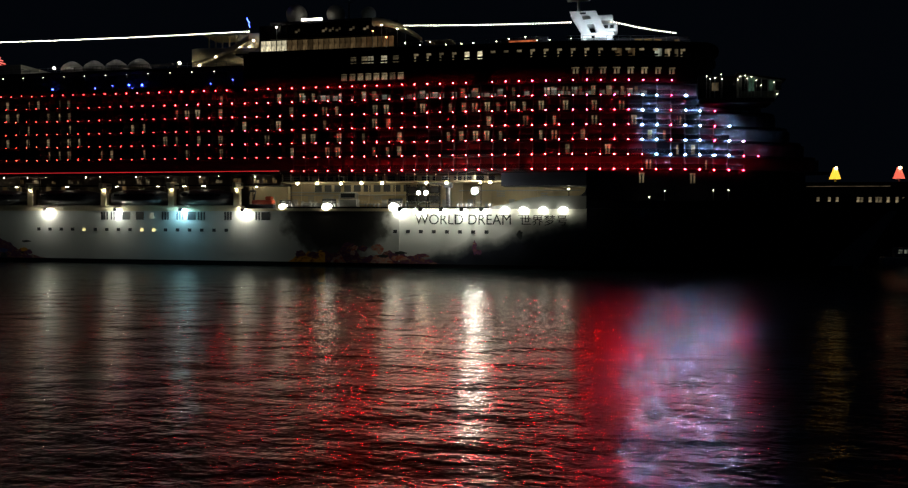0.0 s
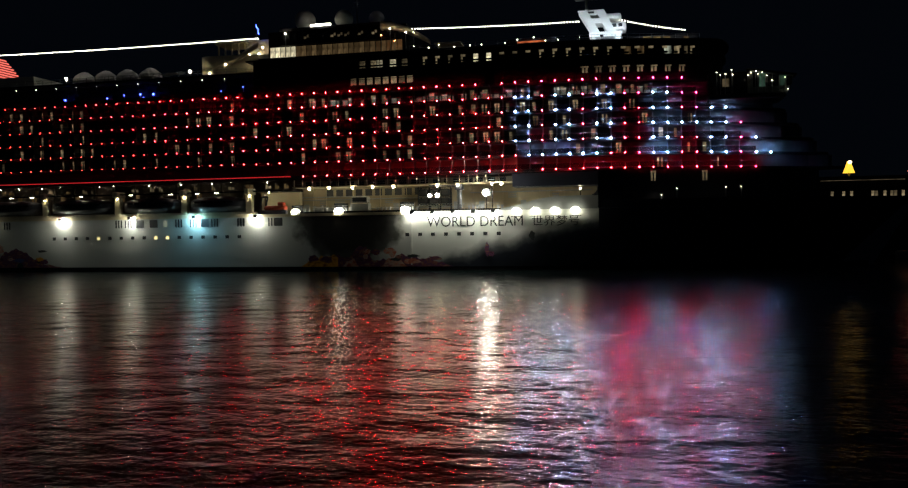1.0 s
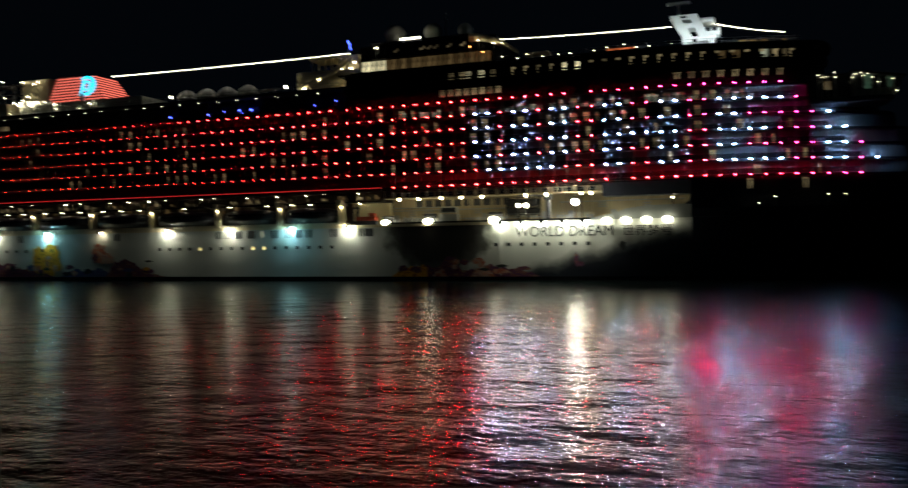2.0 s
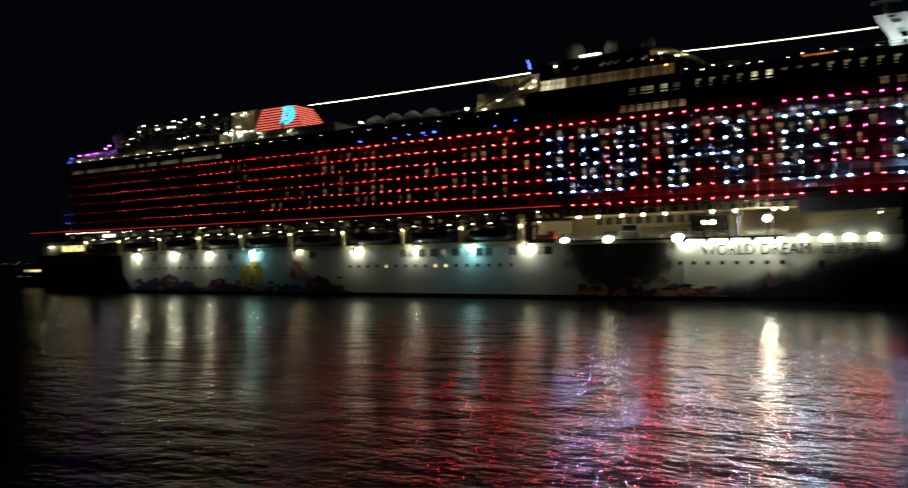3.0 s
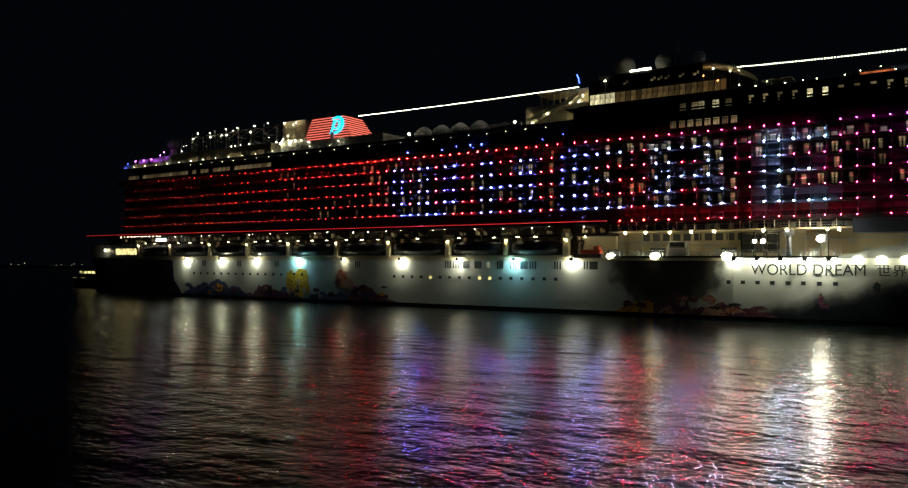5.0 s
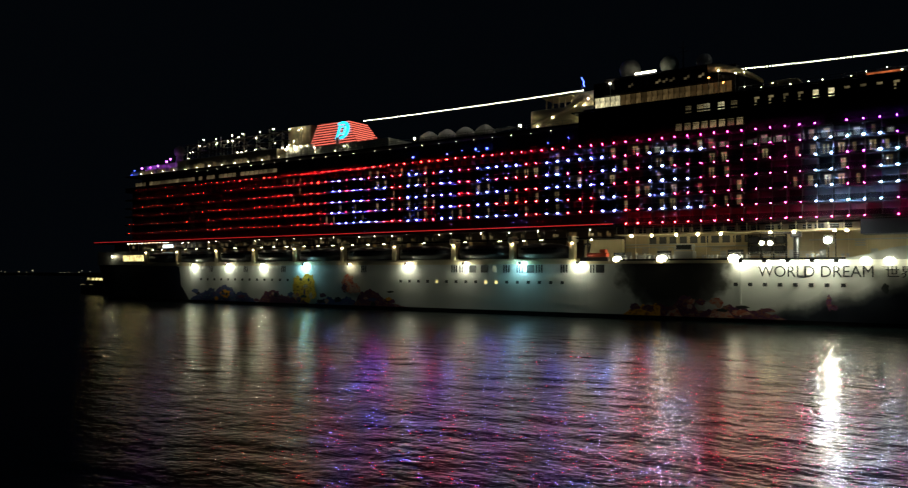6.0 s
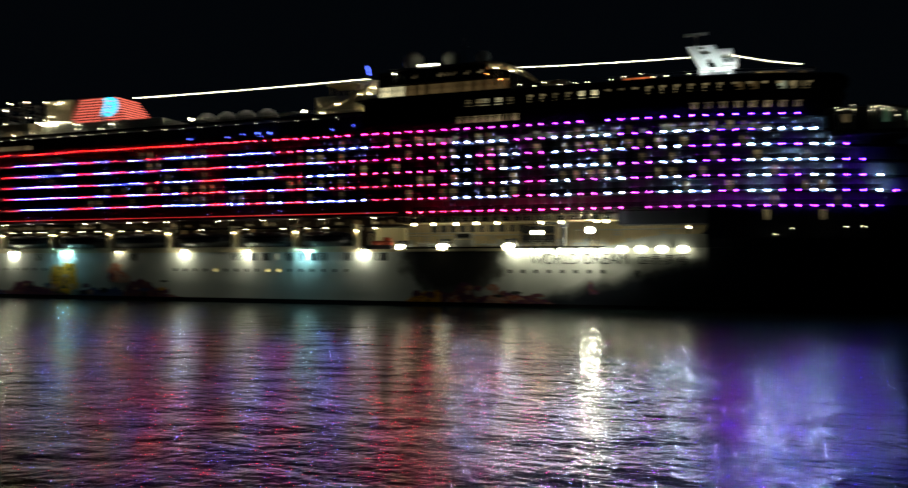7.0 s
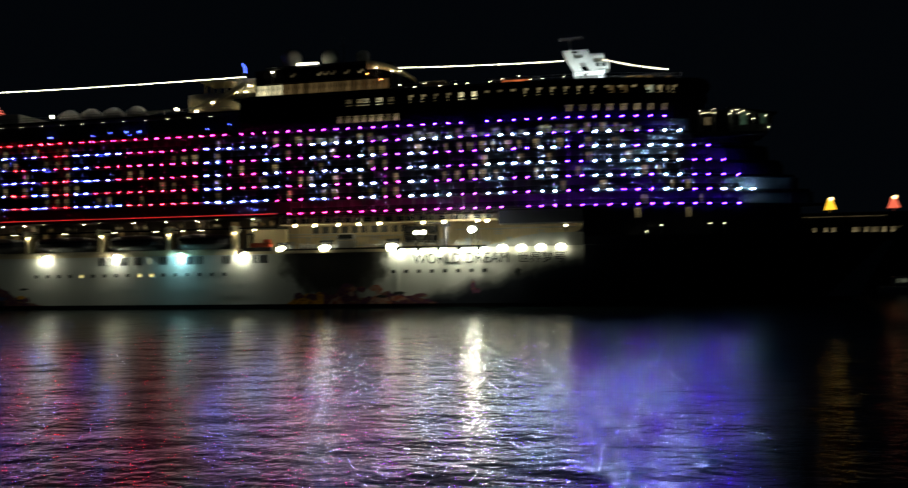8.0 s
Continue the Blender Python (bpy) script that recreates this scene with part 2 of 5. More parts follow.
def unlit_patch_art():
    """White plating passing softly into dark art, the gap between floods painted in."""
    m, n, l, b = material("unlit_patch_hull_art")
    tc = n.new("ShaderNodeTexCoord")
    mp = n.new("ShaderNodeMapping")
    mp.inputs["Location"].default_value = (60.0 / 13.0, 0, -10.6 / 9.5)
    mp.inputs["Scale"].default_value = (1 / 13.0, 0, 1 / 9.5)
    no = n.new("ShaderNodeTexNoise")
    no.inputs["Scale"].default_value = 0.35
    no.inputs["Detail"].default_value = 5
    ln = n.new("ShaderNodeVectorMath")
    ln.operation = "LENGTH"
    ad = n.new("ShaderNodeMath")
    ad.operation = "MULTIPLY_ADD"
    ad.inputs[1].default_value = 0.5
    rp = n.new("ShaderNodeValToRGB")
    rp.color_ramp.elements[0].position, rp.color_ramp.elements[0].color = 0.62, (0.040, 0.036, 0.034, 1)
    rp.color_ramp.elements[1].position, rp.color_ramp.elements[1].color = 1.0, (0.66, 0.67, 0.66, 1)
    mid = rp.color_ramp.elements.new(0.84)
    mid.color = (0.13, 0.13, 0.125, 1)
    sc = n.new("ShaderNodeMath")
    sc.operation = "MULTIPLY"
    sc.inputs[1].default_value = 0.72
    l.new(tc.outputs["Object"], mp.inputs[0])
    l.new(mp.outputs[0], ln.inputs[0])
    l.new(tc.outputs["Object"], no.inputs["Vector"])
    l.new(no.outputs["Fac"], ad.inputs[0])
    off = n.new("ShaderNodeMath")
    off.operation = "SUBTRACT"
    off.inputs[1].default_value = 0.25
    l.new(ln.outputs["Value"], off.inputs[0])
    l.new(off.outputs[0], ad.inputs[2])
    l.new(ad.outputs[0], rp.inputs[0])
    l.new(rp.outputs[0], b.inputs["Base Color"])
    b.inputs["Roughness"].default_value = 0.42
    return m


UNLITPATCH = unlit_patch_art()


def art_mix(name, colours, scale):
    """Hand-painted patches of several colours run together."""
    m, n, l, b = material(name)
    tc = n.new("ShaderNodeTexCoord")
    mp = n.new("ShaderNodeMapping")
    mp.inputs["Scale"].default_value = (scale, scale, scale * 1.5)
    no = n.new("ShaderNodeTexNoise")
    no.inputs["Scale"].default_value = 1.0
    no.inputs["Detail"].default_value = 6
    no.inputs["Distortion"].default_value = 1.2
    rp = n.new("ShaderNodeValToRGB")
    e = rp.color_ramp.elements
    k = len(colours)
    e[0].position, e[0].color = 0.30, (*colours[0], 1)
    e[1].position, e[1].color = 0.70, (*colours[-1], 1)
    for i, c in enumerate(colours[1:-1]):
        e.new(0.30 + 0.40 * (i + 1) / (k - 1)).color = (*c, 1)
    l.new(tc.outputs["Object"], mp.inputs[0])
    l.new(mp.outputs[0], no.inputs["Vector"])
    l.new(no.outputs["Fac"], rp.inputs[0])
    l.new(rp.outputs[0], b.inputs["Base Color"])
    b.inputs["Roughness"].default_value = 0.5
    return m


def bow_fade():
    """White plating that fades into the navy bow art along a slanting brushed edge."""
    m, n, l, b = material("bow_fade_hull_art")
    tc = n.new("ShaderNodeTexCoord")
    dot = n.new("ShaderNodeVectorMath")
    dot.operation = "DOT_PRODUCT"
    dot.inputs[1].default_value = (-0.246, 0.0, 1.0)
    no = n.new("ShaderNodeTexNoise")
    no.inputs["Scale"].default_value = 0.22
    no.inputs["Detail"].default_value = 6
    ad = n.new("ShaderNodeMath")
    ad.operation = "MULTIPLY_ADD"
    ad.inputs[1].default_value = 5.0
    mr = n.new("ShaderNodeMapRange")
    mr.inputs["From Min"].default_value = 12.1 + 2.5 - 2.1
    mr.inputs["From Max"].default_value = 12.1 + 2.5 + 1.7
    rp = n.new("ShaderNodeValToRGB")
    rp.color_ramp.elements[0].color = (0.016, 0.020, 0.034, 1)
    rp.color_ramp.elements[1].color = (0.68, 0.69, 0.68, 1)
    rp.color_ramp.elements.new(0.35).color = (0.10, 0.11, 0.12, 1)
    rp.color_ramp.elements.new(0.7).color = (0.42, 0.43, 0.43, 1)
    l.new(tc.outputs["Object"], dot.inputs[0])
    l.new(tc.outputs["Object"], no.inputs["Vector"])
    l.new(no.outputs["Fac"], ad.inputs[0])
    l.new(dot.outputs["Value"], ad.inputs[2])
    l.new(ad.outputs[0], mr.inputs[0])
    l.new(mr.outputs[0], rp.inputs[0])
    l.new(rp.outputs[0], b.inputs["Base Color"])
    b.inputs["Roughness"].default_value = 0.42
    return m


FADE = bow_fade()
BLUEMIX = art_mix("blue_violet_hull_art", [(0.02, 0.03, 0.09), (0.04, 0.11, 0.34), (0.12, 0.06, 0.20), (0.05, 0.18, 0.30), (0.30, 0.30, 0.34)], 0.8)
PLUMMIX = art_mix("plum_red_hull_art", [(0.05, 0.02, 0.05), (0.22, 0.05, 0.10), (0.10, 0.04, 0.14), (0.30, 0.10, 0.06), (0.34, 0.26, 0.22)], 0.8)
GOLDMIX = art_mix("gold_hull_art", [(0.22, 0.07, 0.02), (0.80, 0.34, 0.02), (0.88, 0.42, 0.04), (0.50, 0.13, 0.02)], 0.55)
REDMIX = art_mix("red_pink_hull_art", [(0.35, 0.05, 0.05), (0.65, 0.20, 0.12), (0.60, 0.45, 0.38), (0.40, 0.06, 0.10)], 0.6)

# ---- the ship ----
ship = tagged(new("cruise_ship"), "huge dark cruise ship with glowing light dots along its balconies, moored", "ship")


def hull_y(x, z):
    """The near side of the hull: slab-sided, fining to a raked, flared stem."""
    if x < -245:
        return 0.0035 * (x + 245) ** 2 * max(0.0, 1 - z / 14)
    x0, tip = -28 + 16 * min(1, max(0, z / 18)), 50 + 0.62 * max(z, -1)
    if x <= x0:
        return 0.0
    s = min(1.0, (x - x0) / (tip - x0))
    return 20.0 * s ** (2.1 + 0.03 * max(z, 0))


def hull_patch(name, xs, lo, hi, rows, off):
    """A strip of hull surface between the heights lo(x) and hi(x)."""
    v, f = [], []
    for x in xs:
        for j in range(rows + 1):
            z = lo(x) + (hi(x) - lo(x)) * j / rows
            v.append((x, hull_y(x, z) - off, z))
    for i in range(len(xs) - 1):
        for j in range(rows):
            a = i * (rows + 1) + j
            f.append((a, a + rows + 1, a + rows + 2, a + 1))
    return mesh(name, v, f, True)


def build_hull():
    # both sides and the deck edge, station by station; the stem closes at the centreline
    zs = [-2, 0, 1.0, 2.5, 4, 6, 8, 10, 12.6, 15, 17.5, 20.0]
    fr = [0, 0.02, 0.05, 0.1] + list(np.linspace(0.15, 0.7, 24)) + list(np.linspace(0.72, 1, 26))
    aft = [z for z in zs if z <= 12.6]
    v, f = [], []

    def sheet(levels, start, flip):
        k = len(v)
        for q in fr:
            for z in levels:
                tip = 50 + 0.62 * max(z, -1)
                x = start + q * (tip - start)
                y = hull_y(x, z)
                v.append((x, BEAM - y if flip else y, z))
        n = len(levels)
        for i in range(len(fr) - 1):
            for j in range(n - 1):
                a = k + i * n + j
                q = (a, a + n, a + n + 1, a + 1)
                f.append(q[::-1] if flip else q)
    sheet(aft, -279.0, False)
    sheet(aft, -279.0, True)
    ob = place("hull", mesh("hull", v, f, True), WHITE, ship, "white steel hull with painted art near the waterline")
    v, f = [], []
    sheet([12.6, 13.4, 14.3], -6.0, False)
    sheet([12.6, 13.4, 14.3], -6.0, True)
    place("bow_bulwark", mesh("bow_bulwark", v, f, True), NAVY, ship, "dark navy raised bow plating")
    # transom and weather deck
    place("transom", boxes_mesh("transom", [(-279.3, -279.0, 4, BEAM - 4, -2, 12.6)]), NAVY, ship)
    pts = [(x, hull_y(x, 12.6) + 0.05) for x in [-279, -265, -250, -245, -28, -20] + list(range(-12, 56, 4))]
    plan = pts + [(x, BEAM - y) for x, y in reversed(pts)]
    place("promenade_deck", prism("promenade_deck", plan, 12.3, 12.6), STEEL, ship)
    place("boot_top", hull_patch("boot_top", list(np.linspace(-278, 49, 120)), lambda x: -1.0, lambda x: 0.9, 2, 0.02), BLACK, ship, "black band at the waterline")
    place("rubbing_strake", boxes_mesh("rubbing_strake", [(-250, -48, -0.35, 0.0, 12.0, 12.6)]), CREAM, ship)
    return ob


def bumps(pairs):
    xs, zs = zip(*pairs)
    return lambda x: float(np.interp(x, xs, zs))


def small_patches(rng):
    """Small brush marks scattered through the painted waves at the stern and amidships."""
    marks = []
    for i in range(46):
        x = rng.uniform(-222, -136) if i < 34 else rng.uniform(-70, -40)
        marks.append((x, rng.uniform(1.4, 3.6 if i % 3 else 4.8), rng.uniform(0.5, 1.9), rng.uniform(0.25, 0.8), rng.choice((BLUEMIX, BLUEMIX, PLUMMIX, NAVY, SMOKE, SMOKE, GOLDMIX, REDMIX) if i < 34 else (PLUMMIX, PLUMMIX, SMOKE, REDMIX))))
    return marks


def build_art():
    rng = random.Random(12)
    span = lambda a, b, n: list(np.linspace(a, b, n))

    def ragged(pairs, amount):
        """A painted upper edge with small tongues and hollows."""
        top, ph = bumps(pairs), rng.uniform(0, 6)
        return lambda x: max(0.9, top(x) + amount * (math.sin(1.9 * x + ph) + 0.6 * math.sin(4.3 * x + 2 * ph)) * min(1, top(x) - 0.9))
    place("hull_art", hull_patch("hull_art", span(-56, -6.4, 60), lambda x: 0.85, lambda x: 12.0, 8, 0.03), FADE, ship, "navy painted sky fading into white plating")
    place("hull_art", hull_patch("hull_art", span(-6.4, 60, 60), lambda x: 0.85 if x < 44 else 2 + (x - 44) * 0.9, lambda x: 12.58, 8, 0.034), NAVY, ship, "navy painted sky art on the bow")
    # dark art together with the painted-in shade where no flood lamp reaches
    place("hull_art", hull_patch("hull_art", span(-79.5, -56.1, 40), lambda x: 0.9, lambda x: 12.0, 6, 0.03), UNLITPATCH, ship, "dark hull art with the unlit gap painted in, fading into white")
    place("hull_art", hull_patch("hull_art", span(-56.1, -46.1, 20), lambda x: 0.9, lambda x: 12.0, 6, 0.038), UNLITPATCH, ship)
    place("hull_art", hull_patch("hull_art", span(-278.5, -224, 60), lambda x: 0.85, bumps([(-278.5, 12.5), (-233, 12.5), (-229.5, 11.6), (-230.5, 8.5), (-229, 6), (-226, 3.0), (-224, 0.9)]), 6, 0.03), NAVY, ship, "dark navy painted stern")
    waves = [(BLUEMIX, [(-224, 0.9), (-219, 3.0), (-214, 4.2), (-212, 3.2), (-207, 6.0), (-203, 5.2), (-200, 3.0), (-196, 3.6), (-191, 0.9)]),
             (PLUMMIX, [(-190, 0.9), (-187, 4.2), (-182, 3.2), (-177, 3.0), (-173, 5.0), (-168, 0.9)]),
             (BLUEMIX, [(-166, 0.9), (-161, 3.0), (-157, 2.4), (-152, 3.2), (-149, 0.9)]),
             (PLUMMIX, [(-151, 0.9), (-148, 4.6), (-144, 5.4), (-140, 3.2), (-136, 1.6), (-132, 0.9)]),
             (PLUMMIX, [(-70, 0.9), (-67, 1.8), (-63.5, 3.6), (-61, 2.6), (-59.5, 3.2), (-58.5, 4.6), (-56, 4.4), (-55, 2.4), (-51, 2.2), (-48, 3.6), (-45, 2.8), (-41, 2.3), (-37, 0.9)]),
             (GOLDMIX, [(-71, 1.0), (-68, 2.6), (-64, 3.4), (-62.6, 2.9)]),
             (REDMIX, [(-61.5, 0.9), (-60.4, 2.6), (-58.8, 2.4), (-57.8, 0.9)]),
             (REDMIX, [(-52.5, 0.9), (-51, 2.6), (-49, 2.8), (-47, 0.9)])]
    for i, (mat, pr) in enumerate(waves):
        place("hull_art", hull_patch("hull_art", span(pr[0][0], pr[-1][0], 90), lambda x: 0.86, ragged(pr, 0.22), 2, 0.044 + 0.004 * i), mat, ship)
    # brushed patches
    for n_, (x, z, a, b, mat) in enumerate(((-170.3, 4.8, 4.6, 3.4, GOLDMIX), (-168.6, 7.4, 2.8, 2.2, GOLDMIX), (-173.2, 6.2, 1.8, 2.8, GOLDMIX), (-152.8, 7.4, 2.2, 2.0, REDMIX), (-150.9, 5.6, 2.6, 1.5, REDMIX), (-154.2, 5.6, 1.0, 1.2, PLUMMIX),
                            (-171.6, 7.9, 0.5, 0.45, INK), (-168.4, 7.8, 0.5, 0.45, INK), (-170.0, 4.2, 0.4, 1.1, PLUMMIX), (-172.9, 3.0, 0.8, 1.0, REDMIX), (-167.4, 3.2, 0.7, 0.9, REDMIX), (-169.6, 6.0, 0.9, 0.5, REDMIX), (-205.5, 3.2, 2.4, 1.2, GOLDMIX), (-198, 2.6, 2.6, 1.3, BLUEMIX), (-212.5, 3.4, 2.2, 1.6, BLUEMIX), (-183, 3.6, 2.6, 1.0, PLUMMIX), (-57.2, 4.2, 1.5, 1.1, PLUMMIX), (-50.2, 3.7, 0.9, 0.8, REDMIX), (-29.5, 4.4, 0.45, 1.4, PLUMMIX), (-28.7, 3.5, 0.8, 0.5, PLUMMIX), (-20.0, 7.2, 0.6, 0.9, SMOKE)) + tuple(small_patches(rng))):
        y = -0.09 - 0.003 * n_
        ph = rng.uniform(0, 6)
        ring = [(x + a * (1 + 0.16 * math.sin(3 * q + ph) + 0.09 * math.sin(7 * q + 2 * ph)) * math.cos(q), y, max(0.9, z + b * (1 + 0.14 * math.cos(4 * q + ph) + 0.08 * math.sin(9 * q)) * math.sin(q))) for q in np.linspace(0, 2 * math.pi, 41)[:-1]]
        place("hull_art", mesh("hull_art", [(x, y, z)] + ring, [(0, i + 1, (i + 1) % 40 + 1) for i in range(40)]), mat, ship)


def build_hull_details():
    # portholes, each a dark square opening with a rim; a few are lit
    rim = boxes_mesh("porthole", [(-0.42, 0.42, -0.06, 0.02, -0.36, 0.36)])
    lit = rim.copy()
    for x in list(np.arange(-218, -176, 3.4)) + list(np.arange(-134, -84, 3.0)) + list(np.arange(-46.8, -26, 2.83)):
        yellow = abs(x + 122) < 1 or abs(x + 104) < 1 or abs(x + 107) < 1
        ob = place("porthole", lit if yellow else rim, YELLOWROOM if yellow else INK, ship)
        ob.location = (x, 0, 7.7)
    slot = boxes_mesh("hull_vent", [(-0.95 + i * 0.7, -0.6 + i * 0.7, -0.05, 0.02, -0.9, 0.9) for i in range(3)])
    for x in (-213, -196, -179, -147, -116.5, -114, -101, -97.5 + 0.2, -92, -85.5, -78):
        place("hull_vent", slot, INK, ship).location = (x, 0, 10.9)
    door = boxes_mesh("shell_door", [(-1.0, 1.0, -0.06, 0.02, -0.9, 0.9)])
    for x in (-111, -107.5, -94.5, -76.5):
        place("shell_door", door, INK, ship).location = (x, 0, 10.9)
    place("shell_door", boxes_mesh("window_lit", [(-105, -104, -0.05, 0.02, 10.2, 11.6)]), COOL, ship, "lit shell window")
    for x, z, w in ((-124, 5.8, 2.6), (-85.2, 5.4, 4.0), (-79.8, 5.4, 2.4)):
        place("hull_ledge", boxes_mesh("hull_ledge", [(x - w / 2, x + w / 2, -0.035, 0.0, z, z + 0.16)]), WHITE, ship)
    place("fender_rail", boxes_mesh("fender_rail", [(-86.5, -82, -0.04, 0.0, 2.6, 2.95)]), WHITE, ship)
    place("draught_post", boxes_mesh("draught_post", [(-46.05, -45.75, -0.14, 0.0, 1.2, 12.0)]), WHITE, ship)
    for x0 in np.arange(-225, -50, 18.0):
        place("plate_seam", boxes_mesh("plate_seam", [(x0, x0 + 17.6, -0.012, 0.0, 4.1, 4.16)]), WHITE, ship)


def glyph_mesh(words):
    cu = bpy.data.curves.new("letter", "FONT")
    cu.body = words
    cu.extrude = 0.02
    tmp = bpy.data.objects.new("letter", cu)
    scene.collection.objects.link(tmp)
    bpy.context.view_layer.update()
    me = bpy.data.meshes.new_from_object(tmp.evaluated_get(bpy.context.evaluated_depsgraph_get()))
    bpy.data.objects.remove(tmp)
    return me, np.array([v.co[:] for v in me.vertices])


def lettering(words, x0, x1, z0, height, mat):
    """Raised letters on the hull, one part each, set over the width x0 to x1."""
    whole = glyph_mesh(words)[1]
    lo, hi = whole.min(0), whole.max(0)
    sx, sz = (x1 - x0) / (hi[0] - lo[0]), height / (hi[1] - lo[1])
    for i, c in enumerate(words):
        if c == " ":
            continue
        end = glyph_mesh(words[:i + 1])[1].max(0)[0]
        me, co = glyph_mesh(c)
        shift = end - co.max(0)[0]
        for v in me.vertices:
            v.co = ((v.co.x + shift - lo[0]) * sx + x0, -v.co.z - 0.06, (v.co.y - lo[1]) * sz + z0)
        place("letter", me, mat, ship)


def build_superstructure():
    # seven deck slabs; the balconies stand between them
    for r in range(1, 8):
        z = ROW_Z[r]
        stern = -262.0
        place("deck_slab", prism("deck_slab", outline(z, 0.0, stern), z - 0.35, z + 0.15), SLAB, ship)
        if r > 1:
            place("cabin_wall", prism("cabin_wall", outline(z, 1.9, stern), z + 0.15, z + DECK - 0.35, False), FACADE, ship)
            rail, div = [], []
            k0 = -64 if r < 7 else 4
            for k in range(k0, 38 - (r < 6) * (6 - r)):
                x = column_x(k)
                y = side_y(x)
                rail.append((x + 0.06, column_x(k + 1) - 0.06, y + 0.05, y + 0.09, z + 0.2, z + 1.2))
                div.append((x - 0.05, x + 0.05, y + 0.1, y + 1.95, z + 0.15, z + DECK - 0.35))
            near = max(0, -10 - k0)
            if near:
                tagged(place("balcony_front", boxes_mesh("balcony_front", rail[:near]), PANE, ship, "tinted glass balcony fronts"), kind="stuff").visible_shadow = False
                tagged(place("balcony_divider", boxes_mesh("balcony_divider", div[:near]), FACADE, ship), kind="stuff")
            for q in rail[near:]:
                place("balcony_front", boxes_mesh("balcony_front", [q]), PANE, ship).visible_shadow = False
            for q in div[near:]:
                place("balcony_divider", boxes_mesh("balcony_divider", [q]), FACADE, ship)
    # white bulwark bands above the forward opening
    place("deck_house", boxes_mesh("deck_house", [(-73, -7, 6.0, 34, 12.6, 20.2)]), BEIGE, ship, "beige wall of the mooring deck")
    # same wall carried aft, painted brown for the dim light behind the boats
    place("deck_house", boxes_mesh("deck_house", [(-278, -73.2, 6.0, 34, 12.6, 20.2)]), BROWN, ship, "wall behind the boats, its dimness put into brown paint")
    place("forward_wall", prism("forward_wall", [(-6.5, 0.05), (10, side_y(10) + .05), (25, side_y(25)), (39, 18), (39, BEAM - 18), (25, BEAM - 10), (-6.5, BEAM)], 12.6, 20.4), NAVY, ship)
    place("overhang", boxes_mesh("overhang", [(-73, -6.5, 0.0, 6, 20.05, 20.3)]), SLAB, ship, "grey overhang above the mooring deck")
    place("gallery_floor", boxes_mesh("gallery_floor", [(-73, -24, 0.0, 6, 18.25, 18.55)]), BEIGE, ship, "beige gallery deck edge")
    place("gallery_front", boxes_mesh("gallery_front", [(-24, -6.5, 0.0, 6, 17.35, 20.05)]), NAVY, ship, "dark plated front above the forward opening")
    # screen added aft of the forward house to keep the top row's glow off the wall
    place("glow_screen", boxes_mesh("glow_screen", [(-262, -84, 0.02, 0.10, 38.875, 40.0)]), SLAB, ship, "dark screen along the open promenade, added to block lamp glow")
    place("overhang", boxes_mesh("overhang", [(-281, -73, -0.3, 6, 20.2, 20.6)]), SLAB, ship, "dark overhang above the boats")
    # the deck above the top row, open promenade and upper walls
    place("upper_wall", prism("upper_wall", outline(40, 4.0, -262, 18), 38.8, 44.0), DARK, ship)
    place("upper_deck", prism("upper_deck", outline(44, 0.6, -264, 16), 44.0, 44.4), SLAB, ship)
    # near-black paint stands in for its dimness above the lamp row
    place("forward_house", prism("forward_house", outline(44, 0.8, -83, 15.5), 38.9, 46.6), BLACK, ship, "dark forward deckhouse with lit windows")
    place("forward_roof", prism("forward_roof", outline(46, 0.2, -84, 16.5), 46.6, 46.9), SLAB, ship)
    rails(-262, -84, 44.4, 0.9)
    rails(-46, 14, 46.9, 0.8)


def rails(x0, x1, z, y):
    bm = bmesh.new()
    n = int((x1 - x0) / 2.4)
    for i in range(n + 1):
        x = x0 + (x1 - x0) * i / n
        cube(bm, x - 0.04, x + 0.04, y + side_y(x), y + side_y(x) + 0.08, z, z + 1.1)
    for h in (0.55, 1.1):
        for i in range(n):
            xa, xb = x0 + (x1 - x0) * i / n, x0 + (x1 - x0) * (i + 1) / n
            rod(bm, (xa, y + side_y(xa), z + h), (xb, y + side_y(xb), z + h), 0.035, 5)
    part("deck_railing", bm, STEEL, ship)


build_hull()
build_art()
build_hull_details()
lettering("WORLD DREAM", -42.4, -21.9, 9.25, 2.15, INK)
lettering("世界梦号", -20.0, -10.3, 9.15, 2.15, INK)
build_superstructure()

# ---- the scrolling display ----
GLYPHS = {"W": ("11011011",) * 4 + ("01111110",), "H": ("110011", "110011", "111111", "110011", "110011"),
          "E": ("11111", "11000", "11110", "11000", "11111"), "R": ("111110", "110011", "111110", "110011", "110011"),
          "D": ("111110", "110011", "110011", "110011", "111110"), "e": ("1111", "1100", "1110", "1100", "1111"),
          "A": ("011110", "110011", "111111", "110011", "110011"), "M": ("1100011", "1110111", "1111111", "1101011", "1100011"),
          "S": ("01111", "11000", "01110", "00011", "11111")}


def message_rows():
    first, second = [""] * 5, [""] * 5
    for word, rows in (("W2H2E2R2E7", first), ("D2R2e2A2M2S3", second)):
        for ch in word:
            for i in range(5):
                rows[i] += "0" * int(ch) if ch.isdigit() else GLYPHS[ch][i]
    return first, second


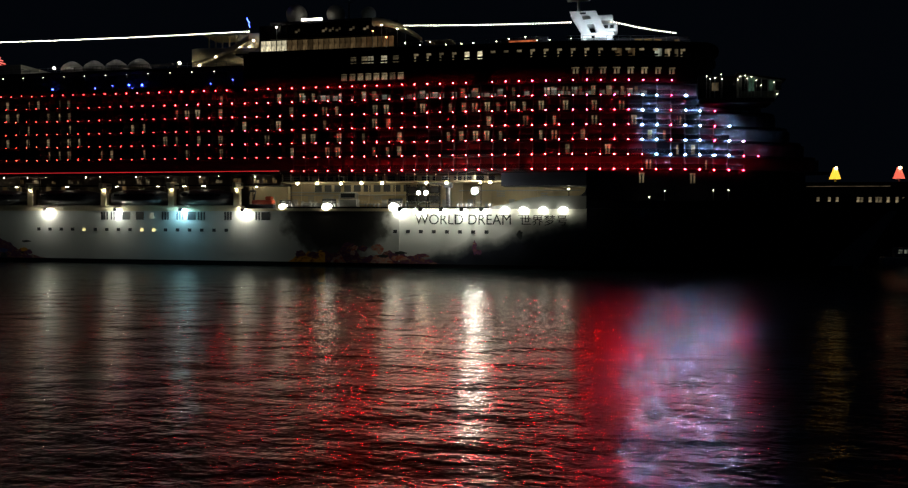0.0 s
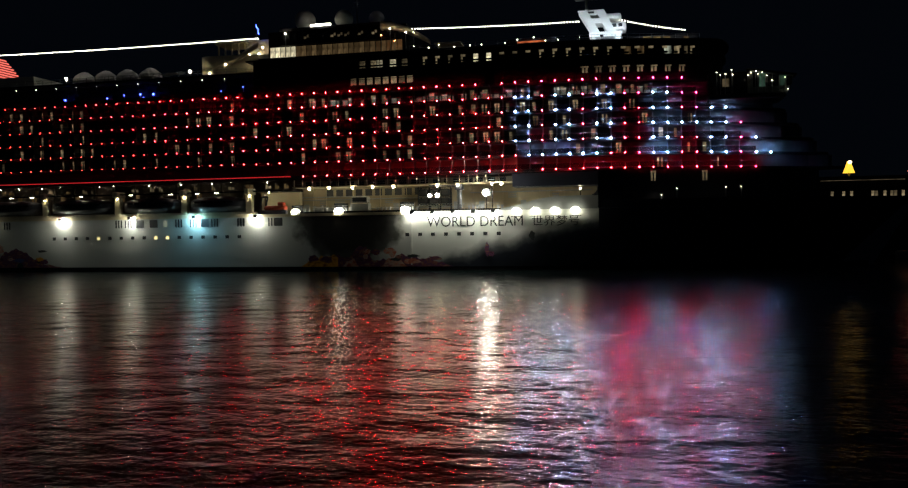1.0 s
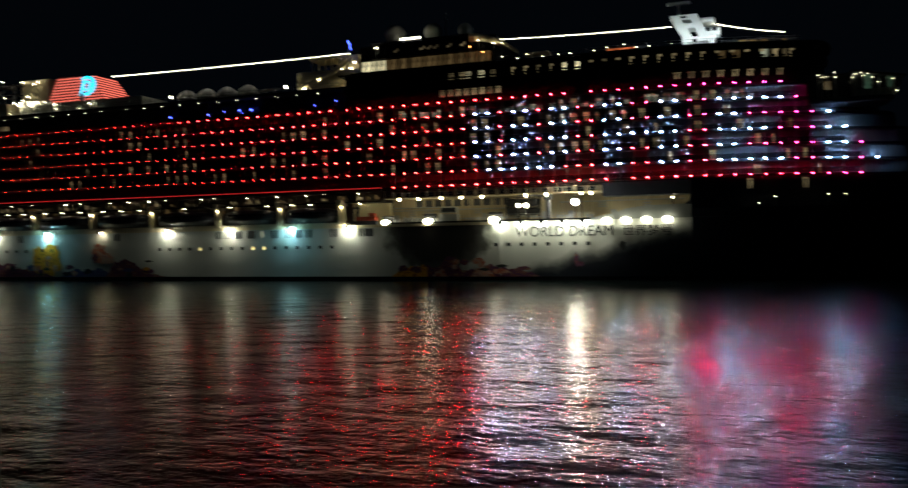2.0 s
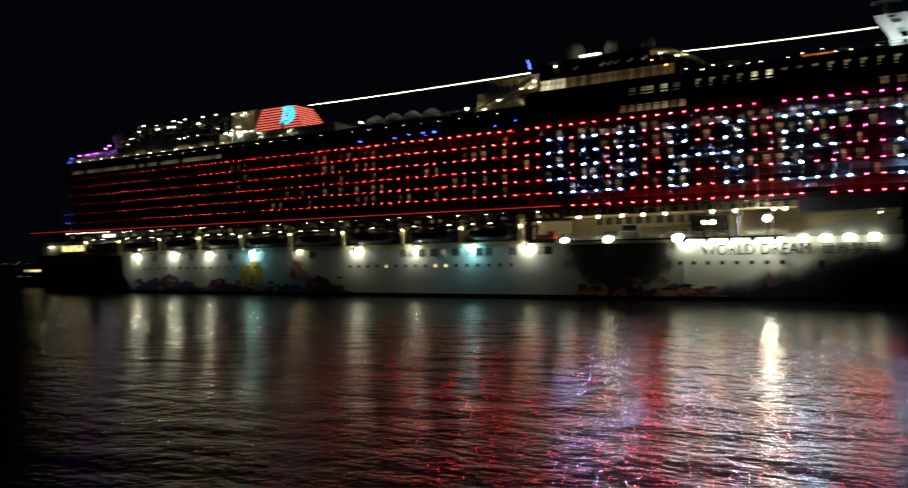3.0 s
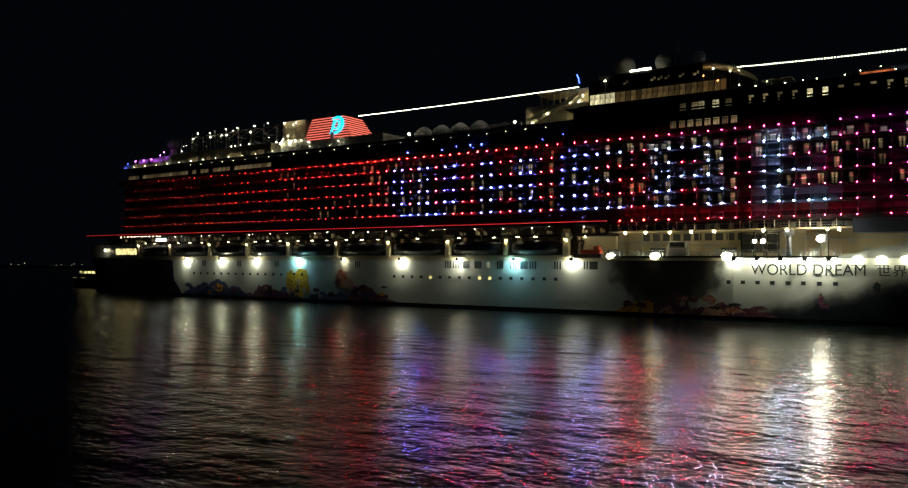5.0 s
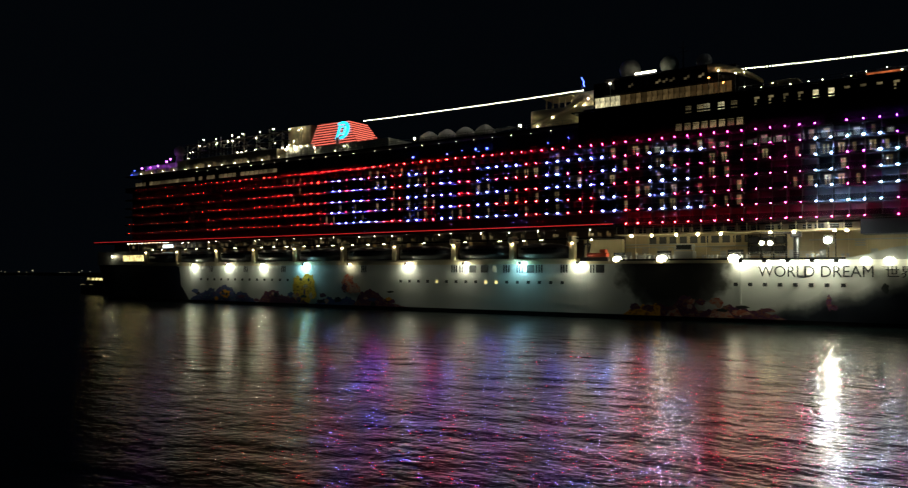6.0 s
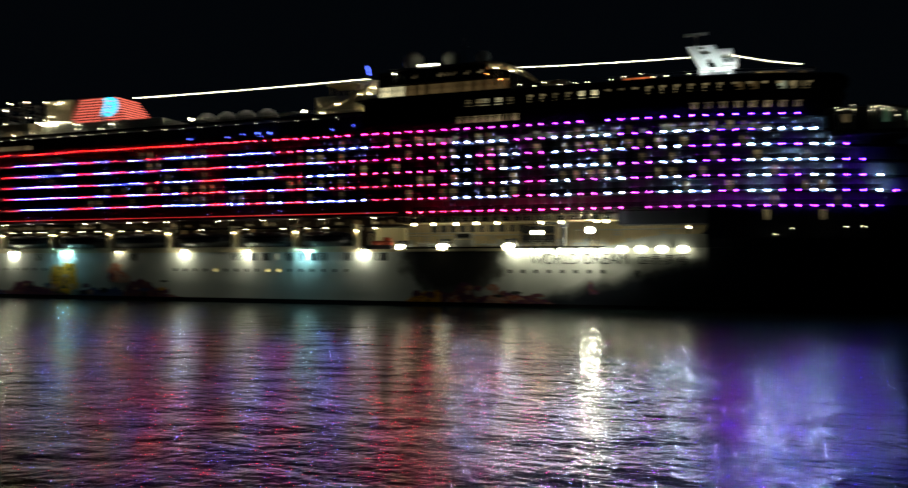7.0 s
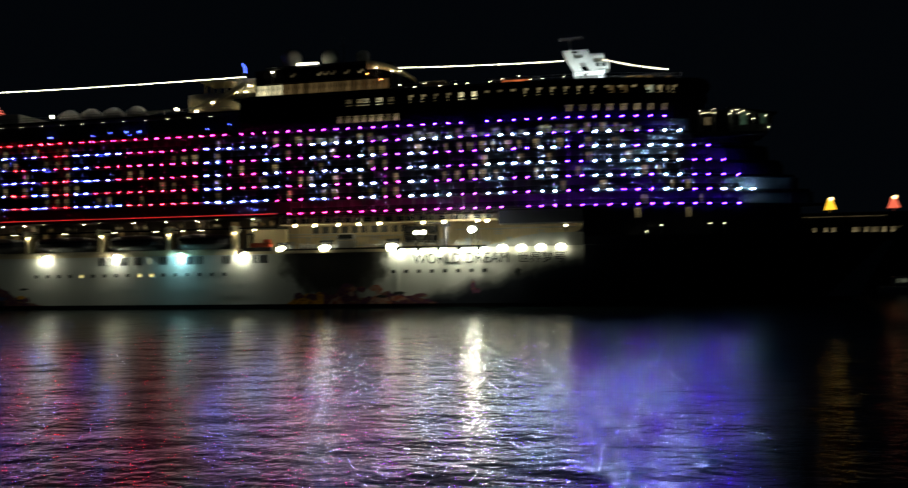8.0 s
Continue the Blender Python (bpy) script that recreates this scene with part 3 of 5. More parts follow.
message, hue = new("display_message"), new("display_colour")


def led_material(row):
    """Light dots of one deck: colour by the slow sweep, white where the running message passes."""
    m, n, l, b = material("light_dot")
    b.inputs["Base Color"].default_value = (0.4, 0.4, 0.4, 1)

    def math_node(op, a, c=None, d=None):
        q = n.new("ShaderNodeMath")
        q.operation = op
        for i, x in enumerate((a, c, d)):
            if x is None:
                continue
            if isinstance(x, (int, float)):
                q.inputs[i].default_value = x
            else:
                l.new(x, q.inputs[i])
        return q.outputs[0]

    def ramp(fac, stops, mode):
        q = n.new("ShaderNodeValToRGB")
        q.color_ramp.interpolation = mode
        e = q.color_ramp.elements
        e[0].position, e[0].color = stops[0][0], (*stops[0][1], 1)
        e[1].position, e[1].color = stops[1][0], (*stops[1][1], 1)
        for p, c in stops[2:]:
            e.new(p).color = (*c, 1)
        l.new(fac, q.inputs[0])
        return q.outputs[0]

    tc = n.new("ShaderNodeTexCoord")
    tc.object = hue
    sp = n.new("ShaderNodeSeparateXYZ")
    l.new(tc.outputs["Object"], sp.inputs[0])
    # the sweep runs along the ship and leans with height
    along = math_node("ADD", sp.outputs[0], math_node("MULTIPLY", sp.outputs[2], 2.0))
    fac = math_node("MULTIPLY_ADD", along, 1 / 360.0, 0.5)
    back = ramp(fac, HUES, "LINEAR")
    colour, strength = back, 440.0
    if 2 <= row <= 6:
        t2 = n.new("ShaderNodeTexCoord")
        t2.object = message
        s2 = n.new("ShaderNodeSeparateXYZ")
        l.new(t2.outputs["Object"], s2.inputs[0])
        col = math_node("FLOOR", math_node("MULTIPLY_ADD", s2.outputs[0], 1 / PITCH, 0.5))
        # the display repeats one column at the joint between its two fields
        where = n.new("ShaderNodeSeparateXYZ")
        l.new(n.new("ShaderNodeNewGeometry").outputs["Position"], where.inputs[0])
        col = math_node("ADD", col, math_node("LESS_THAN", where.outputs[0], COL0 - 1.4))
        on = None
        for start, bits in ((0, message_rows()[0][row - 2]), (len(message_rows()[0][0]), message_rows()[1][row - 2]), (-66, "0" if row == 2 else "11")):
            stops, last = [(0.0, (0, 0, 0))], "0"
            for i, c in enumerate(bits + "0"):
                if c != last:
                    stops.append(((i + 0.5) / 64, (1, 1, 1) if c == "1" else (0, 0, 0)))
                    last = c
            if len(stops) < 2:
                continue
            here = ramp(math_node("MULTIPLY_ADD", col, 1 / 64, (1.0 - start) / 64), stops, "CONSTANT")
            on = here if on is None else math_node("MAXIMUM", on, here)
        # bluer aft, whiter forward: the nearer lamps' overexposure is put into the colour
        place_fac = math_node("MULTIPLY_ADD", where.outputs[0], 1 / 300.0, 250.0 / 300.0)
        white = ramp(place_fac, [(0.0, (0.05, 0.06, 1.0)), (0.45, (0.07, 0.085, 1.0)), (0.57, (0.13, 0.15, 1.0)), (0.66, (0.33, 0.42, 1.0)), (0.78, (0.36, 0.54, 1.0)), (1.0, (0.33, 0.55, 1.0))], "LINEAR")
        mx = n.new("ShaderNodeMix")
        mx.data_type = "RGBA"
        l.new(on, mx.inputs["Factor"])
        l.new(back, mx.inputs["A"])
        l.new(white, mx.inputs["B"])
        colour = mx.outputs["Result"]
        power = math_node("MULTIPLY_ADD", on, 2000.0 - 440.0, 440.0)
        l.new(power, b.inputs["Emission Strength"])
    else:
        b.inputs["Emission Strength"].default_value = strength
    l.new(colour, b.inputs["Emission Color"])
    return m


# low stops are darkened to put in the dots' falloff towards the stern
HUES = [(0.0, (0.065, 0.0022, 0.0014)), (0.16, (0.12, 0.0012, 0.0018)), (0.29, (0.80, 0.006, 0.011)), (0.40, (0.95, 0.007, 0.013)), (0.50, (0.55, 0.005, 0.024)),
        (0.60, (0.50, 0.004, 0.12)), (0.68, (0.20, 0.004, 0.42)), (0.78, (0.07, 0.004, 0.9)), (1.0, (0.04, 0.004, 0.9))]
LAST = {1: 33, 2: 34, 3: 36, 4: 37, 5: 38, 6: 39, 7: 38}
FIRST = {1: -63, 2: -62, 3: -63, 4: -63, 5: -64, 6: -64, 7: 4}


def build_leds():
    bm = bmesh.new()
    # a shallow lens recessed in a black tube, so that it shines mostly straight out
    bmesh.ops.create_circle(bm, cap_ends=True, segments=10, radius=0.115, matrix=Matrix.Rotation(radians(90), 4, "X"))
    dot = bpy.data.meshes.new("light_dot")
    bm.to_mesh(dot)
    bm.free()
    dv, df = [v.co.copy() for v in dot.vertices], [tuple(p.vertices) for p in dot.polygons]
    ring = [(r_ * math.cos(a), y_, r_ * math.sin(a)) for r_, y_ in ((0.13, 0.10), (0.13, -0.115), (0.16, -0.115), (0.16, 0.10)) for a in np.linspace(0, 2 * math.pi, 11)[:-1]]
    tube = [(j * 10 + i, j * 10 + (i + 1) % 10, (j + 1) * 10 + (i + 1) % 10, (j + 1) * 10 + i) for j in range(3) for i in range(10)]
    shield = mesh("lamp_hood", ring, tube)
    for r in range(1, 8):
        mat = led_material(r)
        own = dot.copy()
        own.materials.append(mat)
        strip = place("light_strip", boxes_mesh("light_strip", [(column_x(k) - 0.08, column_x(k) + 0.08, side_y(column_x(k)) - 0.9, side_y(column_x(k)) - 0.002, ROW_Z[r] - 0.25, ROW_Z[r] - 0.1) for k in range(FIRST[r], LAST[r] + 1)]), BLACK, ship)
        tagged(strip, kind="stuff")
        fv, ff, bv, bf = [], [], [], []
        for k in range(FIRST[r], LAST[r] + 1):
            if (r, k) in ((1, 19), (7, 22), (3, -33), (2, -48), (2, -47)):
                continue
            x = column_x(k) + (-0.45 * PITCH if r == 1 and k < 0 else 0)
            at = Vector((x, side_y(x) - 0.95, ROW_Z[r]))
            if k >= -3:
                ob = place("light_dot", own, None, strip)
                ob.location = at
                place("lamp_hood", shield, BLACK, strip).location = at
            else:
                q = len(bv)
                bv += [(p[0] + at.x, p[1] + at.y, p[2] + at.z) for p in ring]
                bf += [tuple(i + q for i in face) for face in tube]
                q = len(fv)
                fv += [tuple(p + at) for p in dv]
                ff += [tuple(i + q for i in face) for face in df]
        if fv:
            me = mesh("light_dots", fv, ff)
            tagged(place("light_dots", me, mat, ship), kind="stuff")
            tagged(place("lamp_hood", mesh("lamp_hood", bv, bf), BLACK, ship), kind="stuff")


build_leds()

# ---- lights along the hull ----
def flood(x, mat, z=12.25, y=-0.75, size=0.45, visor=True):
    """A hooded flood lamp on a bracket over the side, shining down the plates."""
    base = tagged(new("flood_lamp"), "bright flood lamp on the deck edge lighting the hull", "lamp", "hull flood lamps")
    base.location = (x, 0, z)
    bm = bmesh.new()
    rod(bm, (0, 0.3, 0.25), (0, y, 0.3), 0.06)
    part("bracket", bm, STEEL, base)
    bm = bmesh.new()
    cube(bm, -size, size, y - 0.3, y + 0.3, 0.12 if visor else -size, 0.34 if visor else 0.1 - size, 0.05)
    if visor:
        cube(bm, -size * 1.1, size * 1.1, y - 0.46, y - 0.40, -0.33, 0.34)
    part("housing", bm, BLACK, base)
    bm = bmesh.new()
    ball(bm, (0, y, 0.0), size * 0.8, 2, 0.7)
    part("lens", bm, mat, base, "glowing lens")
    return base


for fx, fm in ((-221.5, FLOOD), (-204.0, FLOOD), (-188.0, FLOOD), (-169.6, FLOOD_CYAN), (-151.9, FLOOD_DIM), (-131.4, FLOOD), (-113.0, FLOOD), (-96.6, FLOOD_CYAN), (-81.5, FLOOD)):
    flood(fx, fm)
for fx in (-45.5, -41.0, -36.6, -32.2, -28.0):
    flood(fx, STRIP, 12.3, -0.7, 0.40)
# oversized glowing domes stand in for the pools of light on the bulwark
for fx in (-23.1, -19.2, -15.2, -11.1):
    flood(fx, GLOWPOOL, 12.3, -0.7, 1.2, False)

flood(-268.6, FLOOD_DIM, 15.6)
place("red_line", boxes_mesh("red_line", [(-281, -73.2, -0.5, -0.38, 20.72, 20.88)]), REDLINE, ship, "thin glowing red line along the deck edge")


def lifeboat(x0, x1):
    """An enclosed tender: rounded hull, canopy, window strip, keel guard, hanging in its davits."""
    ob = tagged(new("lifeboat"), "dark enclosed lifeboat hanging in davits above the deck edge", "lifeboat", "lifeboats in a row")
    L, c = (x1 - x0), (x0 + x1) / 2
    ob.location = (c, 0.6, 12.9)

    def loft(z_w, name, mat, label=""):
        v, f, n = [], [], 16
        for i in range(n + 1):
            u = -1 + 2 * i / n
            taper = (1 - abs(u) ** 3.2) ** 0.5 if abs(u) < 1 else 0.02
            for w, z, rise in z_w:
                v.append((u * L / 2, w * max(taper, 0.04), z + rise * abs(u) ** 3))
        k = len(z_w)
        for i in range(n):
            for j in range(k - 1):
                f.append((i * k + j, (i + 1) * k + j, (i + 1) * k + j + 1, i * k + j + 1))
        place(name, mesh(name, v, f, True), mat, ob, label)
    loft([(0, 0.25, 0.6), (-1.2, 0.6, 0.5), (-1.9, 1.4, 0.3), (-2.0, 1.9, 0.2), (2.0, 1.9, 0.2), (1.9, 1.4, 0.3), (1.2, 0.6, 0.5), (0, 0.25, 0.6)], "boat_hull", BOATHULL)
    loft([(-2.02, 1.85, 0.1), (-1.95, 2.7, -0.3), (-1.5, 3.5, -0.7), (-0.6, 3.95, -0.9), (0.6, 3.95, -0.9), (1.5, 3.5, -0.7), (1.95, 2.7, -0.3), (2.02, 1.85, 0.1)], "canopy", BOAT, "dark rounded canopy")
    pane = boxes_mesh("pane", [(0, L * 0.09, -2.03, -1.9, 2.45, 2.85)])
    for i in range(6):
        place("pane", pane, GLASS, ob).location = (-L * 0.36 + i * L * 0.12, 0, 0)
    return ob


DAVITS = [-248.0, -230.4, -209.8, -192.1, -174.0, -154.8, -135.9, -116.5, -99.3, -83.3]
for xa, xb in zip(DAVITS, DAVITS[1:]):
    lifeboat(xa + 1.2, xb - 1.2)


def davit(x):
    bm = bmesh.new()
    cube(bm, x - 0.75, x + 0.75, -0.6, 0.6, 12.6, 17.2, 0.15)
    cube(bm, x - 0.55, x + 0.55, -1.6, 2.0, 17.0, 18.4, 0.25)
    cube(bm, x - 1.1, x + 1.1, -0.5, 1.5, 12.6, 13.2, 0.1)
    d = part("davit", bm, CREAM, ship, "cream boat davit")
    bm = bmesh.new()
    ball(bm, (x + 0.3, -0.95, 16.7), 0.16, 1)
    part("davit_lamp", bm, LAMP, d)


for dx in DAVITS:
    davit(dx)
for xa, xb in zip(DAVITS, DAVITS[1:]):
    place("boat_ledge", boxes_mesh("boat_ledge", [(xa + 1.0, xb - 1.0, -0.45, 0.4, 12.62, 13.25)]), CREAM, ship, "cream ledge beneath a boat")

# ---- mooring deck with its lamps and gear ----
for lx in (-69, -64.4, -59.0, -54.4, -49.7, -40.0, -35.6, -26.3):
    bm = bmesh.new()
    ball(bm, (lx, -0.1, 18.0), 0.28, 2)
    part("ceiling_lamp", bm, LAMP, ship, "round white lamp under the overhang")
# lenses are enlarged so that their glow takes in the lamps' glare
for lx, lz, ly, lr, lm in ((-29.4, 16.2, -1.3, 1.05, BIGLAMP), (-28.2, 18.0, -0.9, 0.42, DECKLAMP), (-72.5, 12.95, 0.3, 1.7, MOUND), (-62.3, 12.95, 0.3, 2.0, MOUND), (-47.2, 12.95, 0.3, 2.0, MOUND), (-41.6, 15.9, -0.4, 0.7, DECKLAMP), (-40.0, 15.9, -0.4, 0.8, DECKLAMP), (-10.3, 16.8, 4.0, 0.3, LAMP)):
    ob = tagged(new("deck_lamp"), "glaring white deck lamp on a post", "lamp", "mooring deck lamps")
    ob.location = (lx, ly, 12.6)
    bm = bmesh.new()
    rod(bm, (0, 0.75, 0), (0, 0.75, lz - 12.6), 0.09)
    rod(bm, (0, 0.75, lz - 12.6), (0, 0.1, lz - 12.6), 0.06)
    part("post", bm, BLACK, ob)
    bm = bmesh.new()
    # plate added to hold the lamp's light back from the wall
    cube(bm, -lr * 0.8, lr * 0.8, lr * 0.62, lr * 0.7, lz - 12.6 - lr * 0.6, lz - 12.6 + lr * 0.9)
    part("shield", bm, BLACK, ob)
    bm = bmesh.new()
    ball(bm, (0, 0, lz - 12.6), lr * 0.6, 2, 0.7 if lm is MOUND else 1.0)
    part("lens", bm, lm, ob, "glowing lens")
def gallery():
    """The open gallery over the mooring deck: stanchions, rail, dark windows; then the ribs, pipes and rails beneath."""
    rng = random.Random(31)
    post = boxes_mesh("gallery_post", [(-0.07, 0.07, 0.12, 0.26, 18.55, 20.05)])
    x = -72.6
    while x < -24.5:
        place("gallery_post", post, CREAM, ship).location = (x, 0, 0)
        x += rng.choice((1.9, 2.3, 2.75))
    for z in (18.95, 19.35):
        place("gallery_rail", boxes_mesh("gallery_rail", [(-73, -24.2, 0.14, 0.20, z, z + 0.06)]), STEEL, ship)
    wide, slim = boxes_mesh("gallery_window", [(-0.85, 0.85, 5.93, 6.0, 18.7, 19.9)]), boxes_mesh("gallery_window", [(-0.45, 0.45, 5.93, 6.0, 18.7, 19.9)])
    x = -71.5
    while x < -25:
        place("gallery_window", rng.choice((wide, wide, slim)), GLASS, ship).location = (x, 0, 0)
        x += rng.uniform(2.0, 3.0)
    rib = boxes_mesh("wall_rib", [(-0.09, 0.09, 5.7, 6.0, 12.6, 18.25)])
    for x in (-70.6, -67.4, -61.0, -54.6, -48.5, -45.6, -33.4, -27.0, -23.8, -17.0, -13.8, -9.2):
        place("wall_rib", rib, BEIGE, ship).location = (x, 0, 0)
    for x0, x1, z in ((-73, -46, 15.7), (-60, -36, 13.6), (-34, -8, 16.6), (-73, -58, 16.3)):
        bm = bmesh.new()
        rod(bm, (x0, 5.55, z), (x1, 5.55, z), 0.11, 8)
        part("wall_pipe", bm, STEEL, ship)
    for x, z, w, h in ((-68.2, 14.6, 0.8, 0.6), (-64.2, 15.0, 1.2, 0.5), (-52.6, 15.0, 0.9, 0.7), (-44.0, 15.4, 0.6, 0.9), (-24.9, 15.6, 0.9, 0.6), (-15.6, 15.3, 0.7, 0.7)):
        place("wall_vent", boxes_mesh("wall_vent", [(x - w, x + w, 5.86, 6.0, z + (2 * i - h * 2) * 0.22, z + (2 * i - h * 2) * 0.22 + 0.24) for i in range(3)]), STEEL, ship)
    for x in (-70.2, -66.0, -60.4, -53.2, -51.4, -45.2, -33.0, -31.2, -26.8):
        bm = bmesh.new()
        for dx in (-0.45, 0.45):
            rod(bm, (x + dx, 1.1, 12.6), (x + dx, 1.1, 13.55), 0.24, 10, 0.2)
            rod(bm, (x + dx, 1.1, 13.5), (x + dx, 1.1, 13.7), 0.34, 10)
        cube(bm, x - 0.85, x + 0.85, 0.75, 1.45, 12.6, 12.78)
        part("mooring_bollard", bm, STEEL, ship)
    rails_n = 24
    bm = bmesh.new()
    for i in range(rails_n + 1):
        x = -72.8 + i * 46.0 / rails_n
        rod(bm, (x, 0.12, 13.0), (x, 0.12, 14.15), 0.035, 6)
    for h in (13.4, 13.8, 14.15):
        rod(bm, (-72.8, 0.12, h), (-26.8, 0.12, h), 0.03, 6)
    part("deck_rail", bm, STEEL, ship)
    # rounded lower corner at the fore end of the opening
    v, f = [], []
    for i in range(9):
        a = i * math.pi / 16
        v += [(-6.5 - 2.0 + 2.0 * math.sin(a), y, 15.2 + 2.0 - 2.0 * math.cos(a)) for y in (0.06, 0.5)]
    v += [(-6.5, 0.06, 15.2), (-6.5, 0.5, 15.2)]
    for i in range(8):
        f += [(2 * i, 2 * i + 1, 2 * i + 3, 2 * i + 2), (2 * i, 2 * i + 2, 18), (2 * i + 1, 19, 2 * i + 3)]
    place("corner_plate", mesh("corner_plate", v, f), NAVY, ship)
    bm = bmesh.new()
    cube(bm, -66.8, -65.0, 3.2, 4.4, 12.6, 13.9, 0.12)
    rod(bm, (-69.4, 3.6, 13.5), (-65.9, 3.6, 13.5), 0.55, 12)
    rod(bm, (-69.4, 3.6, 13.5), (-69.2, 3.6, 13.5), 0.85, 12)
    rod(bm, (-67.6, 3.6, 13.5), (-67.4, 3.6, 13.5), 0.85, 12)
    tagged(part("mooring_winch", bm, STEEL), "grey mooring winch drum on the deck by the wall", "deck machinery")


gallery()
wallpane = boxes_mesh("wall_window", [(-0.8, 0.8, -0.05, 0.05, -0.75, 0.75)])
for i in range(10):
    place("wall_window", wallpane, INK, ship).location = (-66.5 + i * 2.3, 5.95, 17.2)
doorway = boxes_mesh("wall_door", [(-0.6, 0.6, -0.05, 0.05, 0, 2.1)])
for x in (-72.2, -51.0, -37.2, -31.6, -22.5, -19.0):
    place("wall_door", doorway, STEEL, ship).location = (x, 5.95, 12.65)
place("gunwale", boxes_mesh("gunwale", [(-73, -26.5, -0.3, 0.05, 12.62, 13.0)]), BLACK, ship, "black deck-edge coaming")
v, f = [], []
for i in range(20):
    x = -26.5 + i * 20 / 19
    top = float(np.interp(x, [-26.5, -23, -19, -15, -6.5], [12.9, 13.5, 14.7, 15.2, 15.3]))
    v += [(x, hull_y(x, 12.6) - 0.06, 12.55), (x, hull_y(x, 12.6) - 0.06, top), (x, hull_y(x, 12.6) + 0.14, top), (x, hull_y(x, 12.6) + 0.14, 12.55)]
for i in range(19):
    a = i * 4
    f += [(a, a + 4, a + 5, a + 1), (a + 1, a + 5, a + 6, a + 2), (a + 2, a + 6, a + 7, a + 3)]
place("sheer_bulwark", mesh("sheer_bulwark", v, f), STEEL, ship, "dark bulwark rising towards the bow")

winch = tagged(new("deck_winch_house"), "dark boxy winch house on the mooring deck", "deck machinery")
winch.location = (-57.7, 1.6, 12.6)
bm = bmesh.new()
cube(bm, -2.0, 2.0, -1.0, 1.2, 0.2, 2.0, 0.1)
cube(bm, -1.8, 1.8, -0.9, 1.1, 2.2, 3.5, 0.15)
part("housing", bm, STEEL, winch)
place("window", boxes_mesh("window", [(-1.6, 1.6, -0.96, -0.88, 2.4, 3.3)]), GLASS, winch)
for s_ in (-1, 1):
    bm = bmesh.new()
    rod(bm, (s_ * 2.1, -0.6, 0), (s_ * 2.1, -0.6, 3.0), 0.12)
    part("post", bm, STEEL, winch)

rack = tagged(new("liferaft_rack"), "rack of six dark canisters with a lamp between", "liferaft rack")
rack.location = (-41.0, 0.9, 12.6)
for i in range(3):
    for j in range(2):
        bm = bmesh.new()
        cube(bm, -3.4 + i * 2.4, -1.4 + i * 2.4, -0.2, 1.2, 1.3 + j * 1.9, 2.9 + j * 1.9, 0.35)
        part("canister", bm, BLACK, rack)
bm = bmesh.new()
for x in (-3.6, -1.2, 1.2, 3.6):
    cube(bm, x - 0.08, x + 0.08, 0.2, 1.0, 0, 5.2)
for z in (1.1, 3.0, 5.0):
    cube(bm, -3.6, 3.6, 0.2, 1.0, z, z + 0.1)
part("frame", bm, BLACK, rack)

crane = tagged(new("deck_crane"), "dark crane pedestal standing on the mooring deck", "crane")
crane.location = (-35.5, 1.2, 12.6)
bm = bmesh.new()
rod(bm, (0, 0, 0), (0, 0, 5.9), 0.55, 14)
cube(bm, -0.9, 0.9, -0.8, 0.8, 4.4, 5.6, 0.2)
part("pedestal", bm, BOAT, crane)
bm = bmesh.new()
rod(bm, (0, -0.3, 5.2), (-6.5, -0.3, 5.6), 0.22, 8)
part("jib", bm, BOAT, crane)

rescue = tagged(new("rescue_boat"), "small orange rescue boat with a dark davit arm", "boat")
rescue.location = (-77.5, 1.0, 12.6)
bm = bmesh.new()
cube(bm, -2.6, 2.6, -0.9, 0.9, 0.9, 1.9, 0.4)
cube(bm, 0.6, 2.2, -0.7, 0.7, 1.8, 2.7, 0.3)
part("boat_body", bm, ORANGE, rescue)
bm = bmesh.new()
for x in (-3.6, -2.2):
    rod(bm, (x - 0.5, 0, 0), (x + 0.3, 0, 3.9), 0.2)
rod(bm, (-3.3, 0, 3.9), (-1.9, 0, 3.9), 0.2)
cube(bm, -4.2, 2.6, -0.6, 0.6, 0, 0.9)
part("davit_arm", bm, BOAT, rescue)

# lit bay behind the rescue boat
place("bay_wall", boxes_mesh("bay_wall", [(-82.6, -73.25, 4.6, 5.95, 12.6, 17.6)]), CREAM, ship, "cream wall of the lit boat bay")
bm = bmesh.new()
ball(bm, (-79.8, 2.4, 17.5), 0.16, 2)
part("bay_lamp", bm, LAMP, ship, "round lamp under the bay's roof")
place("bay_roof", boxes_mesh("bay_roof", [(-82.6, -73.1, 0.3, 5.95, 17.7, 17.95)]), SLAB, ship)

# ---- funnel ----
FB, FT = (-176.5, -155.5, 7.0, 19.0, 46.5), (-174.0, -162.0, 9.0, 17.0, 55.6)
funnel = place("funnel", mesh("funnel", [(FB[0], FB[2], FB[4]), (FB[1], FB[2], FB[4]), (FB[1], FB[3], FB[4]), (FB[0], FB[3], FB[4]), (FT[0], FT[2], FT[4]), (FT[1], FT[2], FT[4] - 0.6), (FT[1], FT[3], FT[4] - 0.6), (FT[0], FT[3], FT[4])], list(BOXF)), RED_FUNNEL, ship, "red funnel with glowing bands and a cyan emblem")
